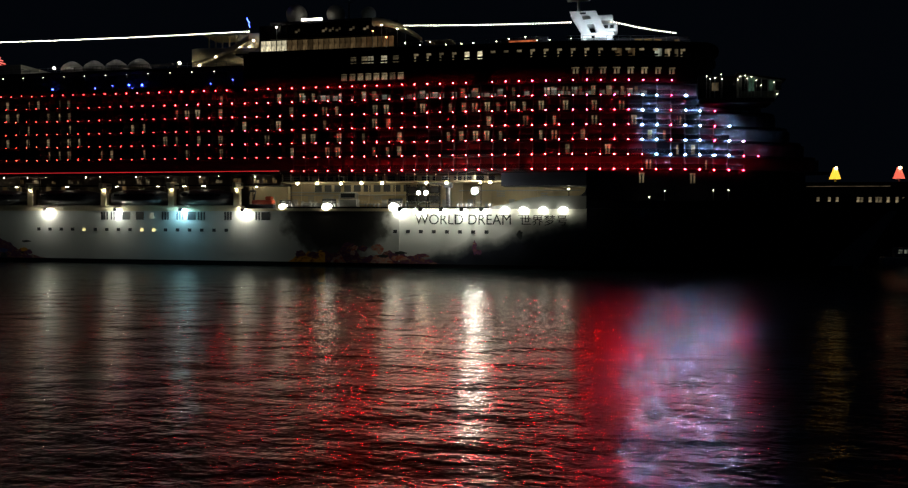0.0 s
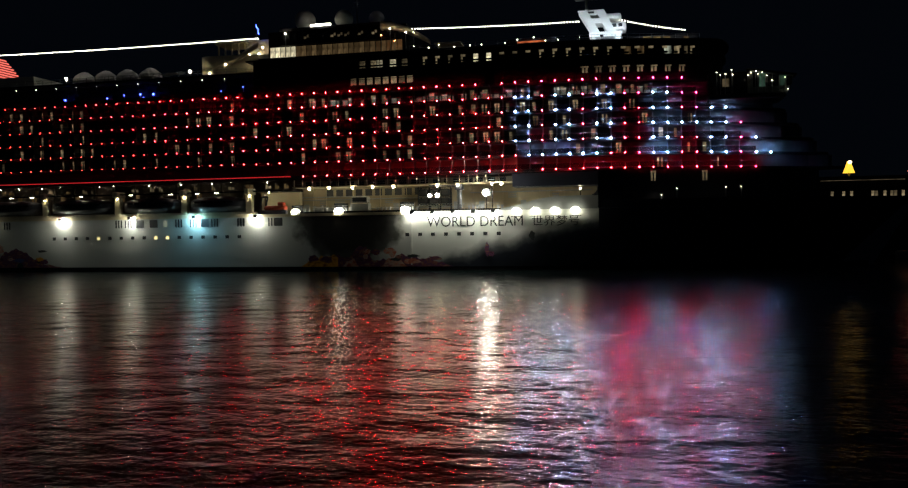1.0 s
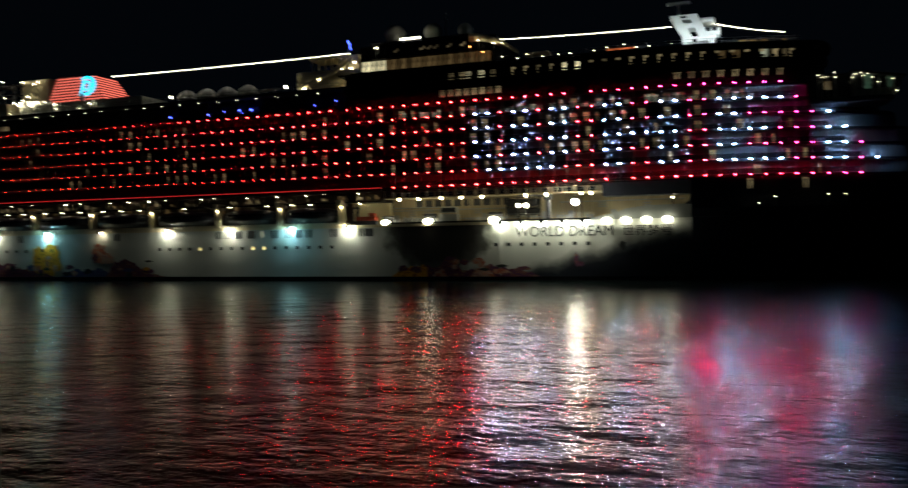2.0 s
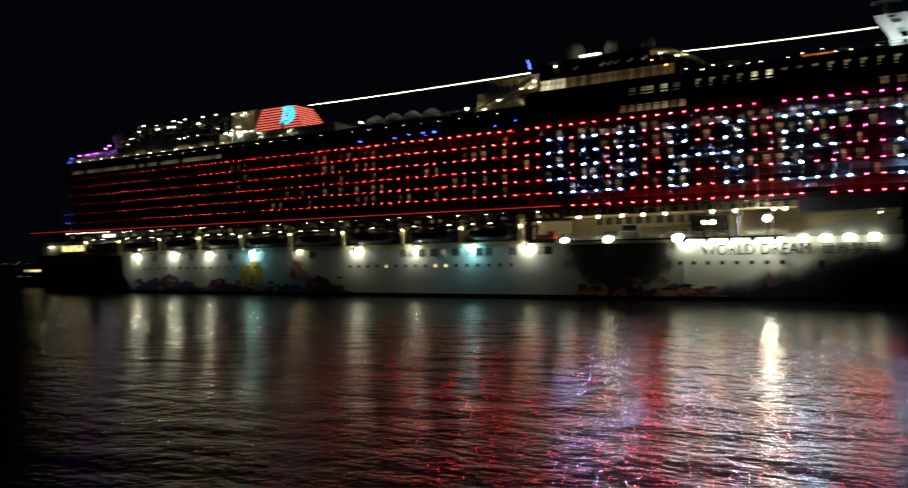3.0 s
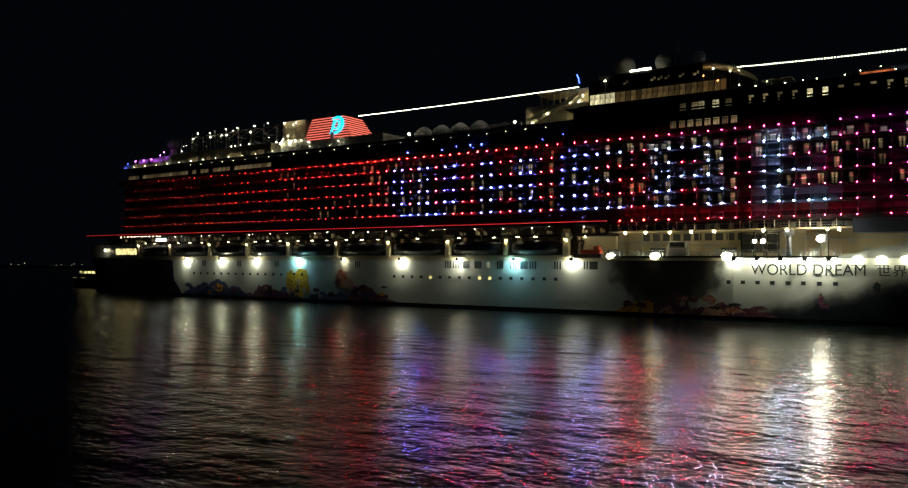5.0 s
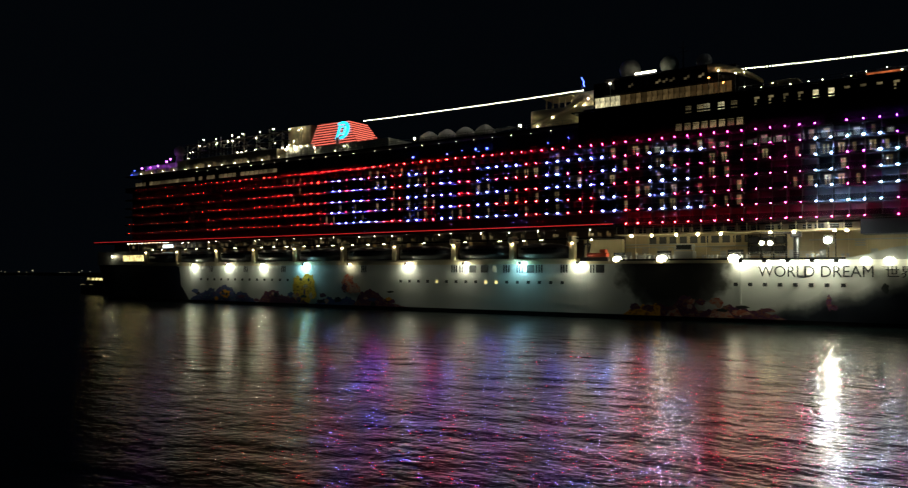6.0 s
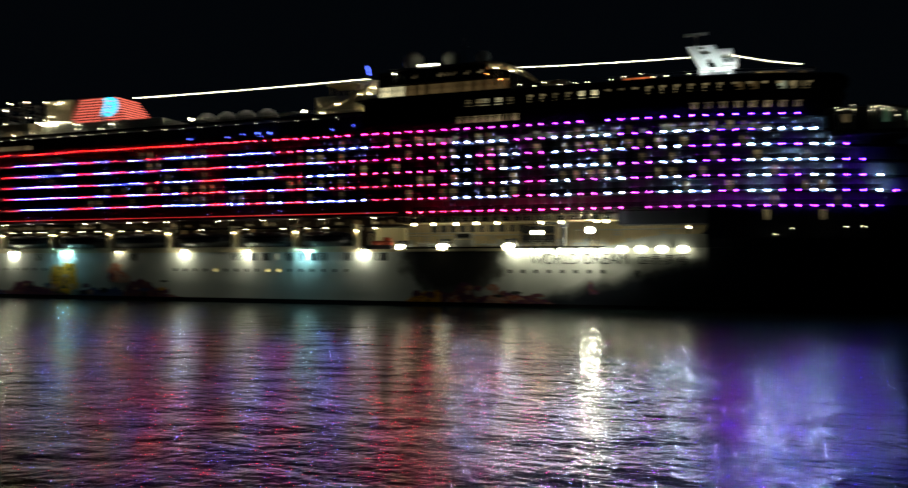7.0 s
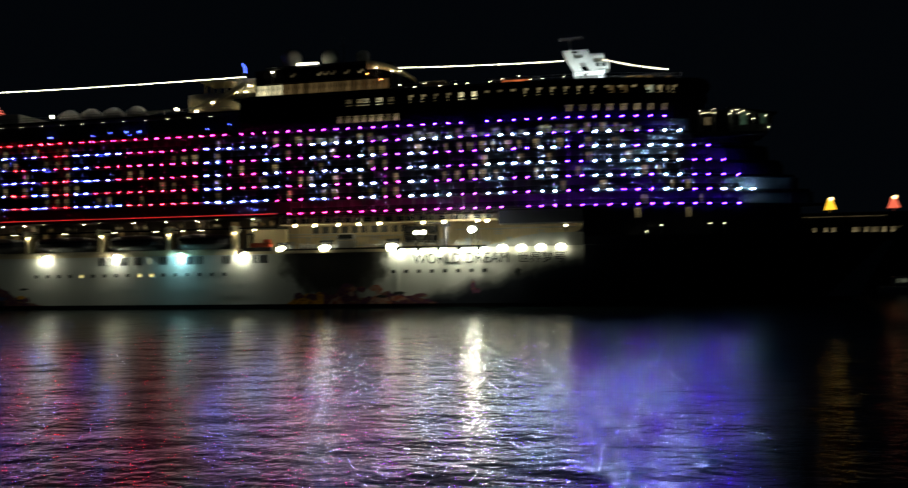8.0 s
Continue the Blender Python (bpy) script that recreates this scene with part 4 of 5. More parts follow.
for i in range(10):
    q = (i + 1.4) / 11.6
    x0, x1, y0, y1, z = [FB[k] + (FT[k] - FB[k]) * q for k in range(5)]
    place("glow_band", boxes_mesh("glow_band", [(x0 - 0.08, x1 + 0.08, y0 - 0.1, y0 + 0.1, z, z + 0.3), (x1 - 0.1, x1 + 0.08, y0 + 0.1, y1, z, z + 0.3)]), REDBAND, funnel)
def stroke(points, widths, y0, y1):
    """A flat brush stroke standing upright: a ribbon along points with its own width at each."""
    v, f = [], []
    for k, (x, z) in enumerate(points):
        xa, za = points[max(0, k - 1)]
        xb, zb = points[min(len(points) - 1, k + 1)]
        d = math.hypot(xb - xa, zb - za)
        nx, nz = -(zb - za) / d * widths[k] / 2, (xb - xa) / d * widths[k] / 2
        v += [(x + nx, y0, z + nz), (x - nx, y0, z - nz), (x + nx, y1, z + nz), (x - nx, y1, z - nz)]
    for k in range(len(points) - 1):
        a = 4 * k
        f += [(a, a + 1, a + 5, a + 4), (a, a + 4, a + 6, a + 2), (a + 1, a + 3, a + 7, a + 5), (a + 2, a + 6, a + 7, a + 3)]
    return v, f


def curl(cx, cz, rx, rz, a0, a1, n, lean=0.22):
    return [(cx + rx * math.cos(a) + lean * rz * math.sin(a), cz + rz * math.sin(a)) for a in np.linspace(a0, a1, n)]


# the emblem: a bowed outer stroke, a small inner ring, a foot and a flag
v, f = [], []
for pts, ws in ((curl(-164.6, 52.6, 2.9, 2.75, 1.9, -1.75, 30), [0.45 + 0.75 * math.sin(math.pi * q / 29) for q in range(30)]),
                (curl(-164.4, 52.7, 1.25, 1.35, 2.6, -2.9, 24), [0.5] * 24),
                ([(-166.4, 54.9), (-165.7, 55.1), (-164.6, 55.2), (-163.6, 55.15)], [0.3, 0.55, 0.6, 0.4]),
                ([(-165.4, 54.6), (-165.9, 52.6), (-166.5, 51.0), (-167.0, 50.2)], [0.5, 0.75, 0.8, 0.5]),
                ([(-167.6, 50.0), (-166.4, 49.9), (-165.2, 50.0), (-164.2, 50.4)], [0.25, 0.6, 0.7, 0.5])):
    sv, sf = stroke([(-163.3 + 0.86 * (x + 164.6), 52.1 + 0.86 * (z - 52.6)) for x, z in pts], [0.86 * w for w in ws], 7.5, 7.9)
    f += [tuple(i + len(v) for i in q) for q in sf]
    v += sv
place("emblem", mesh("emblem", v, f), CYANSIGN, funnel, "cyan neon ring emblem")
bm = bmesh.new()
cube(bm, -164.6, -163.6, 6.6, 7.4, 47.5, 50.0, 0.15)
part("emblem_stand", bm, WHITE, funnel)
place("funnel_base", boxes_mesh("funnel_base", [(-180, -142, 4, 28, 44.4, 47.4)]), WHITE, ship, "white casing under the funnel")
# pale casing, lamps and a stair flight aft of the funnel
place("casing_wall", boxes_mesh("casing_wall", [(-183.5, -180.1, 4.6, 20, 44.4, 48.6), (-179.9, -172, 4.4, 5.0, 47.4, 48.5)]), WHITE, ship, "pale casing lit by deck lamps")
bm = bmesh.new()
for y_ in (3.4, 4.4):
    rod(bm, (-190.3, y_, 47.6), (-184.0, y_, 44.4), 0.12, 6)
    rod(bm, (-190.3, y_, 48.6), (-184.0, y_, 45.4), 0.05, 6)
    for q in (0.05, 0.35, 0.65, 0.95):
        rod(bm, (-190.3 + 6.3 * q, y_, 47.6 - 3.2 * q), (-190.3 + 6.3 * q, y_, 48.6 - 3.2 * q), 0.04, 6)
for i in range(16):
    q = (i + 0.5) / 16
    cube(bm, -190.5 + 6.3 * q, -190.2 + 6.3 * q, 3.4, 4.4, 47.55 - 3.2 * q, 47.62 - 3.2 * q)
part("deck_stair", bm, WHITE, ship, "white steel stair flight")


# ---- festoon strings ----
def festoon(a, b, sag, n):
    ob = tagged(new("festoon_string"), "string of white festoon bulbs rigged above the top deck", "string lights", "festoon strings")
    ob.location = a
    a, b = Vector(a), Vector(b)
    pts = [(b - a) * (i / n) + Vector((0, 0, -4 * sag * (i / n) * (1 - i / n))) for i in range(n + 1)]
    bm = bmesh.new()
    for p, q in zip(pts[::4], pts[4::4]):
        rod(bm, p, q, 0.05, 5)
    part("wire", bm, STEEL, ob)
    bm = bmesh.new()
    ball(bm, (0, 0, -0.16), 0.15, 1)
    bulb = bpy.data.meshes.new("bulb")
    bm.to_mesh(bulb)
    bm.free()
    for p in pts:
        place("bulb", bulb, BULB, ob).location = p


festoon((-154.6, 8, 54.2), (-84.5, 8, 53.9), 0.2, 128)
festoon((-49.6, 8, 53.7), (-10.5, 8, 52.6), 0.2, 64)
festoon((-2.6, 8, 52.6), (11.2, 8, 49.4), 0.25, 24)


# ---- upper decks ----
def upper_decks():
    # aft stair house, black upper house with lounges, its curved fin
    stair = boxes_mesh("stair_house", [(-97, -79, 7.0, 20, 44.4, 46.9), (-93, -82, 8.5, 20, 46.9, 49.2), (-87, -78, 7.5, 20, 49.2, 53.2), (-82, -75.5, 7.0, 20, 46.9, 49.2)])
    place("stair_house", stair, CREAM, ship, "cream stair house with lit landings")
    # curved balustrades of the landings
    for x0, x1, z, h, y0 in ((-97.5, -79.5, 46.3, 3.3, 4.4),):
        v, f = [], []
        for i in range(13):
            q = i / 12
            x, y = x0 + (x1 - x0) * q, y0 + 1.2 * (2 * q - 1) ** 6
            v += [(x, y, z - 0.5), (x, y, z + h - 0.5 * q), (x, y + 0.3, z + h - 0.5 * q), (x, y + 0.3, z - 0.5)]
        for i in range(12):
            a = i * 4
            f += [(a, a + 4, a + 5, a + 1), (a + 1, a + 5, a + 6, a + 2), (a + 2, a + 6, a + 7, a + 3), (a + 3, a + 7, a + 4, a)]
        place("balustrade", mesh("balustrade", v, f, True), CREAM, ship)
        place("landing", boxes_mesh("landing", [(x0 + 0.4, x1 - 0.4, y0 + 0.6, 9.0, z - 0.55, z - 0.3)]), CREAM, ship)
    # a stair parapet sweeping up across the front
    v, f = [], []
    for i in range(15):
        q = i / 14
        x, z = -96.5 + 14.0 * q, 45.2 + 5.6 * q ** 1.6
        v += [(x, 3.9, z), (x, 3.9, z + 1.15), (x, 4.25, z + 1.15), (x, 4.25, z)]
    for i in range(14):
        a = i * 4
        f += [(a, a + 4, a + 5, a + 1), (a + 1, a + 5, a + 6, a + 2), (a + 2, a + 6, a + 7, a + 3), (a + 3, a + 7, a + 4, a)]
    place("stair_parapet", mesh("stair_parapet", v, f, True), CREAM, ship, "cream parapet sweeping up a stair")
    for i in range(5):
        place("landing_post", boxes_mesh("landing_post", [(-93.6 + i * 1.7, -93.35 + i * 1.7, 6.0, 6.25, 49.9, 52.4)]), CREAM, ship)
    place("landing_roof", boxes_mesh("landing_roof", [(-94.2, -86.6, 5.6, 12, 52.4, 52.7)]), CREAM, ship)
    flight = [(-86.5 + 0.42 * i, -86.08 + 0.42 * i, 4.6, 6.6, 44.4 + 0.18 * i, 44.58 + 0.18 * i) for i in range(14)]
    for q in flight:
        place("stair_step", boxes_mesh("stair_step", [q]), CREAM, ship)
    for x in (-80.4, -78.6, -76.9):
        place("landing_glass", boxes_mesh("landing_glass", [(x - 0.75, x + 0.75, 6.9, 6.98, 47.2, 49.0)]), ROOMHOT, ship)
    for x in (-86.0, -83.4):
        place("landing_door", boxes_mesh("landing_door", [(x - 0.4, x + 0.4, 7.4, 7.48, 49.4, 50.6)]), ROOMHOT, ship)
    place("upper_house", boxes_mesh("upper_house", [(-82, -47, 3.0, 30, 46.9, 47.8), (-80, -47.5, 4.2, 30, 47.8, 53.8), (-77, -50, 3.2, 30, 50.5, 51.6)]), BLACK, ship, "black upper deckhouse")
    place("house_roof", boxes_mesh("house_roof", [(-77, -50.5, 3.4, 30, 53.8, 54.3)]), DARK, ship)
    pane = boxes_mesh("lounge_pane", [(-0.55, 0.55, -0.04, 0.04, -1.2, 1.2)])
    hot = pane.copy()
    for i, x in enumerate(np.arange(-79.0, -48.2, 1.25)):
        place("lounge_pane", hot if x < -73.5 else pane, ROOMHOT if x < -73.5 else AMBER, ship).location = (x, 4.14, 49.15)
    dark = boxes_mesh("roof_pane", [(-0.7, 0.7, -0.04, 0.04, -0.75, 0.75)])
    rng = random.Random(17)
    dimpane = boxes_mesh("roof_pane", [(-0.7, -0.1, -0.04, 0.04, -0.6, -0.1), (0.05, 0.7, -0.04, 0.04, -0.3, 0.3)])
    for x in np.arange(-75.5, -51, 1.6):
        half = rng.random() < 0.5
        place("roof_pane", dimpane if half else dark, DIM if half else GLASS, ship).location = (x, 4.14, 52.5)
        place("roof_mullion", boxes_mesh("roof_mullion", [(x + 0.72, x + 0.88, 3.5, 4.2, 51.6, 53.8)]), BLACK, ship)
    place("light_bar", boxes_mesh("light_bar", [(-69.4, -64.6, 3.2, 3.4, 54.32, 54.75)]), BULB, ship, "bright white light bar")
    v, f = [], []
    for i in range(13):
        q = i / 12
        x, z = -53.0 + 10.5 * q, 54.2 - 4.2 * q ** 1.8
        v += [(x, 2.8, z), (x, 2.8, z - 1.7 * (1 - 0.55 * q)), (x, 6, z), (x, 6, z - 1.7 * (1 - 0.55 * q))]
    for i in range(12):
        a = i * 4
        f += [(a, a + 1, a + 5, a + 4), (a, a + 4, a + 6, a + 2), (a + 1, a + 3, a + 7, a + 5), (a + 2, a + 6, a + 7, a + 3)]
    place("curved_fin", mesh("curved_fin", v, f, True), CREAM, ship, "curved cream fin at the house's fore end")
    # windows of the forward house: upper and lower rows
    win = boxes_mesh("house_window", [(-0.65, -0.08, -0.05, 0.05, -0.75, 0.1), (0.08, 0.65, -0.05, 0.05, -0.75, 0.1), (-0.65, -0.08, -0.05, 0.05, 0.22, 0.75), (0.08, 0.65, -0.05, 0.05, 0.22, 0.75)])
    hotwin = win.copy()
    rng = random.Random(4)
    twin = boxes_mesh("house_window", [(-0.62, 0.62, -0.05, 0.05, 0.5, 0.68), (-0.6, -0.38, -0.05, 0.05, -0.75, 0.36), (-0.28, -0.06, -0.05, 0.05, -0.75, 0.36), (0.06, 0.24, -0.05, 0.05, -0.75, 0.36), (0.34, 0.6, -0.05, 0.05, -0.75, 0.36)])
    for z, xs in ((44.6, (-56.5, -54.0, -52.6, -49.6, -47.0)), (41.0, (-58.6, -56.7, -54.9, -53.1, -51.3, -49.5, -47.7, -45.9))):
        for x in xs:
            h = z > 44 and -54 < x < -48
            place("house_window", hotwin if h else twin, ROOMHOT if h else ROOM, ship).location = (x, 0.72, z)
    for i in range(21):
        x = -42.5 + i * 2.75
        bright = i in (4, 5)
        small = boxes_mesh("house_window", [(-0.5, 0.5, -0.05, 0.05, 0.3 if not bright else -0.8, 0.75)] + ([(-0.4, -0.05, -0.05, 0.05, -0.8, 0.25)] if rng.random() < 0.6 else []))
        place("house_window", small, ROOMHOT if bright else ROOM, ship).location = (x, side_y(x) + 0.72, 44.7)
    for i in range(8):
        x = -9 + i * 2.75
        place("house_window", boxes_mesh("house_window", [(-0.8, 0.8, -0.05, 0.05, 0.35, 0.6), (-0.5, -0.1, -0.05, 0.05, -0.7, 0.3), (0.2, 0.6, -0.05, 0.05, -0.7, 0.3)]), ROOM, ship).location = (x, side_y(x) + 0.72, 41.0)
    # lounge band behind the top row
    for i, x in enumerate(np.arange(-68.0, 6.0, 1.4)):
        if rng.random() < 0.72:
            place("lounge_window", boxes_mesh("lounge_window", [(-0.55, 0.55, -0.05, 0.05, 0, rng.uniform(0.5, 1.6))]), COOL, ship).location = (x, side_y(x) + 1.8, 36.2)


upper_decks()


def radome(x, r):
    ob = tagged(new("radome"), "large pale satellite radome on a short pedestal", "radome", "radomes on the roof")
    ob.location = (x, 8, 54.3)
    bm = bmesh.new()
    ball(bm, (0, 0, r * 0.9 + 0.5), r, 3)
    part("dome", bm, DOME, ob)
    bm = bmesh.new()
    rod(bm, (0, 0, 0), (0, 0, 0.9), r * 0.6, 12, r * 0.45)
    part("pedestal", bm, DOME, ob)


for rx_, rr in ((-72.6, 2.4), (-63.2, 2.1), (-55.4, 1.7)):
    radome(rx_, rr)


def radar_mast():
    ob = tagged(new("radar_mast"), "brilliantly lit white raked radar mast on the forward roof", "mast")
    ob.location = (-6, 8, 46.9)

    def slanted(name, x0, x1, z0, x2, x3, z1, y0, y1):
        bm = bmesh.new()
        a = [bm.verts.new(p) for p in ((x0, y0, z0), (x1, y0, z0), (x3, y0, z1), (x2, y0, z1))]
        b = [bm.verts.new((p.co.x, y1, p.co.z)) for p in a]
        bm.faces.new(a)
        bm.faces.new(b[::-1])
        for i in range(4):
            bm.faces.new((a[i], b[i], b[(i + 1) % 4], a[(i + 1) % 4]))
        bmesh.ops.recalc_face_normals(bm, faces=bm.faces)
        part(name, bm, MAST, ob)
    slanted("mast_leg", -1.6, 0.2, 2.2, -4.6, -2.7, 7.3, -2.0, -1.0)
    slanted("mast_leg", -1.6, 0.2, 2.2, -4.6, -2.7, 7.3, 1.0, 2.0)
    slanted("mast_leg", 1.6, 3.4, 2.2, -0.9, 0.9, 7.2, -2.0, -1.0)
    slanted("mast_leg", 1.6, 3.4, 2.2, -0.9, 0.9, 7.2, 1.0, 2.0)
    slanted("crosstree", -4.0, 0.6, 6.3, -4.5, 0.8, 7.3, -1.9, 1.9)
    slanted("crosstree", -2.2, 2.2, 4.5, -2.7, 1.7, 5.5, -1.9, 1.9)
    bm = bmesh.new()
    cube(bm, 1.0, 4.4, -1.6, 1.6, 5.3, 6.5, 0.45)
    part("upper_pod", bm, MAST, ob)
    bm = bmesh.new()
    cube(bm, 1.8, 5.4, -1.8, 1.8, 2.6, 4.7, 0.6)
    part("lower_pod", bm, MAST, ob)
    bm = bmesh.new()
    cube(bm, -2.2, 4.6, -2.4, 2.4, 1.5, 2.6, 0.2)
    cube(bm, -1.9, -0.9, -2.0, 2.0, 0, 1.6)
    cube(bm, 3.2, 4.2, -2.0, 2.0, 0, 1.6)
    part("platform", bm, MAST, ob)
    bm = bmesh.new()
    rod(bm, (-2.8, 0, 7.2), (-2.8, 0, 10.0), 0.3)
    part("scanner_post", bm, MAST, ob)
    bm = bmesh.new()
    cube(bm, -5.2, -0.4, -0.4, 0.4, 9.9, 10.5, 0.15)
    part("radar_scanner", bm, DOME, ob)
    for q in ((-3.4, -1.2, -1.96, -1.86, 6.6, 7.0), (2.4, 3.4, -1.86, -1.76, 3.5, 4.2), (3.8, 4.6, -1.86, -1.76, 3.5, 4.2)):
        place("opening", boxes_mesh("opening", [q]), INK, ob)
    # three added lamps brighten the mast, each behind a plate that hides it
    for x, y, z in ((-4.5, -5.0, 1.2), (0.5, -5.5, 0.9), (4.8, -5.0, 0.9)):
        bm = bmesh.new()
        ball(bm, (x, y, z), 0.2, 2)
        lamp = part("mast_flood", bm, MASTLAMP, ob, "lamp added to light the mast")
        bm = bmesh.new()
        rod(bm, (x, y, 0), (x, y, z), 0.06)
        cube(bm, x - 0.35, x + 0.35, y - 0.38, y - 0.32, z - 0.3, z + 0.3)
        part("lamp_stand", bm, BLACK, lamp)


radar_mast()


def canopy(x, w):
    ob = tagged(new("sun_canopy"), "white domed fabric canopy on slim posts over the top deck", "canopy", "deck canopies")
    ob.location = (x, 9, 44.4)
    bm = bmesh.new()
    bmesh.ops.create_uvsphere(bm, u_segments=20, v_segments=10, radius=w)
    bmesh.ops.delete(bm, geom=[v for v in bm.verts if v.co.z < -0.01], context="VERTS")
    for v in bm.verts:
        v.co.z = v.co.z * 0.78 + 1.9 + 0.35 * max(0.0, 1 - (v.co.x ** 2 + v.co.y ** 2) / 2.0)
    part("canopy_top", bm, TENT, ob)
    for sx in (-1, 1):
        for sy in (-1, 1):
            bm = bmesh.new()
            rod(bm, (sx * w * 0.68, sy * w * 0.68, 0), (sx * w * 0.68, sy * w * 0.68, 2.4), 0.09)
            part("post", bm, STEEL, ob)


for cx in (-131.5, -125.4, -119.4, -113.2):
    canopy(cx, 2.75)
awning = tagged(new("deck_awning"), "small pale pointed awning beside the domed canopies", "awning")
awning.location = (-107.4, 9, 44.4)
place("awning_sheet", mesh("awning_sheet", [(-2.6, -1.4, 2.3), (2.8, -1.0, 2.75), (2.8, 1.0, 2.75), (-2.6, 1.4, 2.3), (-2.6, -1.4, 2.4), (2.8, -1.0, 2.82), (2.8, 1.0, 2.82), (-2.6, 1.4, 2.4)], list(BOXF)), TENT, awning)
for sx in (-2.2, 1.6):
    bm = bmesh.new()
    rod(bm, (sx, 0, 0), (sx, 0, 2.45), 0.08)
    part("post", bm, STEEL, awning)


# ---- small lights of the upper decks ----
def deck_light(x, y, z, r, mat, word="white", base=None):
    """A lamp on a thin stalk rising from the deck beneath it."""
    base = (54.3 if z > 54.3 else 46.9 if z > 46.9 else 44.4 if z > 44.4 else z - 0.5) if base is None else base
    ob = tagged(new("deck_light"), "small glowing %s lamp on a stalk on the upper deck" % word, "lamp", "upper deck lamps")
    ob.location = (x, y, base)
    bm = bmesh.new()
    rod(bm, (0, 0.1, 0), (0, 0.1, z - base), 0.05, 6)
    part("stalk", bm, STEEL, ob)
    bm = bmesh.new()
    ball(bm, (0, 0, z - base), r, 1)
    part("globe", bm, mat, ob)


for x_, z_, r_ in ((-181.4, 48.9, 0.2), (-179.0, 48.2, 0.26), (-176.2, 48.0, 0.3), (-173.6, 47.9, 0.2), (-186.0, 45.6, 0.16), (-170.0, 45.8, 0.13), (-162.0, 45.4, 0.13)):
    deck_light(x_, 3.7, z_, r_, SMALL, base=44.4)


for i in range(11):
    deck_light(-143.9 + 5.47 * i, 0.55, 43.35, 0.085, SMALL, base=42.6)
for i in range(14):
    deck_light(-222.0 + 5.4 * i, 0.55, 43.35, 0.085, SMALL, base=42.6)
for x, z in ((-132.0, 46.0), (-99.1, 46.0)):
    deck_light(x, 3.0, z, 0.36, HOUSELAMP)
for x, z, r in ((-132.6, 41.0, 0.35), (-121.2, 40.9, 0.25), (-116.6, 41.4, 0.2), (-112.3, 41.4, 0.35), (-111.4, 40.6, 0.2), (-108.9, 41.3, 0.4), (-91.5, 41.1, 0.2), (-86.0, 41.8, 0.2)):
    deck_light(x, 3.2, z, r * 0.7, BLUELAMP, "blue", 38.9)
for x, y, z in ((-85.5, 5.6, 49.6), (-83.1, 5.6, 49.6), (-82.1, 5.6, 51.0), (-84.7, 3.6, 44.6), (-78.2, 4.6, 45.2), (-78.6, 5.6, 53.1), (-75.3, 3.0, 53.1), (-90.5, 3.6, 47.2), (-94.5, 3.6, 45.4)):
    deck_light(x, y, z, 0.21, HOUSELAMP)
for x, z in ((-45.3, 51.2), (-45.3, 48.2), (-42.0, 47.6), (-39.8, 48.2), (-36.4, 47.5), (-33.0, 47.6), (-30.5, 47.6), (-25.5, 47.7), (-22.9, 48.1), (-14.4, 47.6), (-19.4, 48.4), (-17.0, 47.6), (-10.0, 47.7)):
    deck_light(x, 2.2, z, 0.13, SMALL)
place("orange_bar", boxes_mesh("orange_bar", [(-23.5, -17.5, 6, 6.3, 46.95, 48.6)]), ORANGEROOM, ship, "orange lit bar front")
bm = bmesh.new()
cube(bm, -26, -15, 6.4, 16, 46.9, 49.2, 0.2)
part("bar_house", bm, DARK, ship)
for x, w, m_ in ((3.6, 1.5, AMBER), (5.6, 1.5, AMBER), (7.6, 1.5, AMBER), (11.6, 1.0, AMBER), (13.0, 1.0, AMBER)):
    place("roof_window", boxes_mesh("roof_window", [(x - w / 2, x + w / 2, 5.0 + side_y(x), 5.1 + side_y(x), 47.0, 48.4)]), m_, ship)
place("front_house", boxes_mesh("front_house", [(-1, 14, 10, 30, 46.9, 49.0)]), DARK, ship, "low dark house at the forward roof")
for x, w, m_ in ((-0.4, 1.4, AMBER), (2.2, 1.4, AMBER), (7.4, 1.8, COOL), (9.4, 1.0, ROOM), (11.2, 0.7, ROOM)):
    place("house_window", boxes_mesh("house_window", [(x - w / 2, x + w / 2, side_y(x) + 0.66, side_y(x) + 0.76, 43.9, 45.4)]), m_, ship)


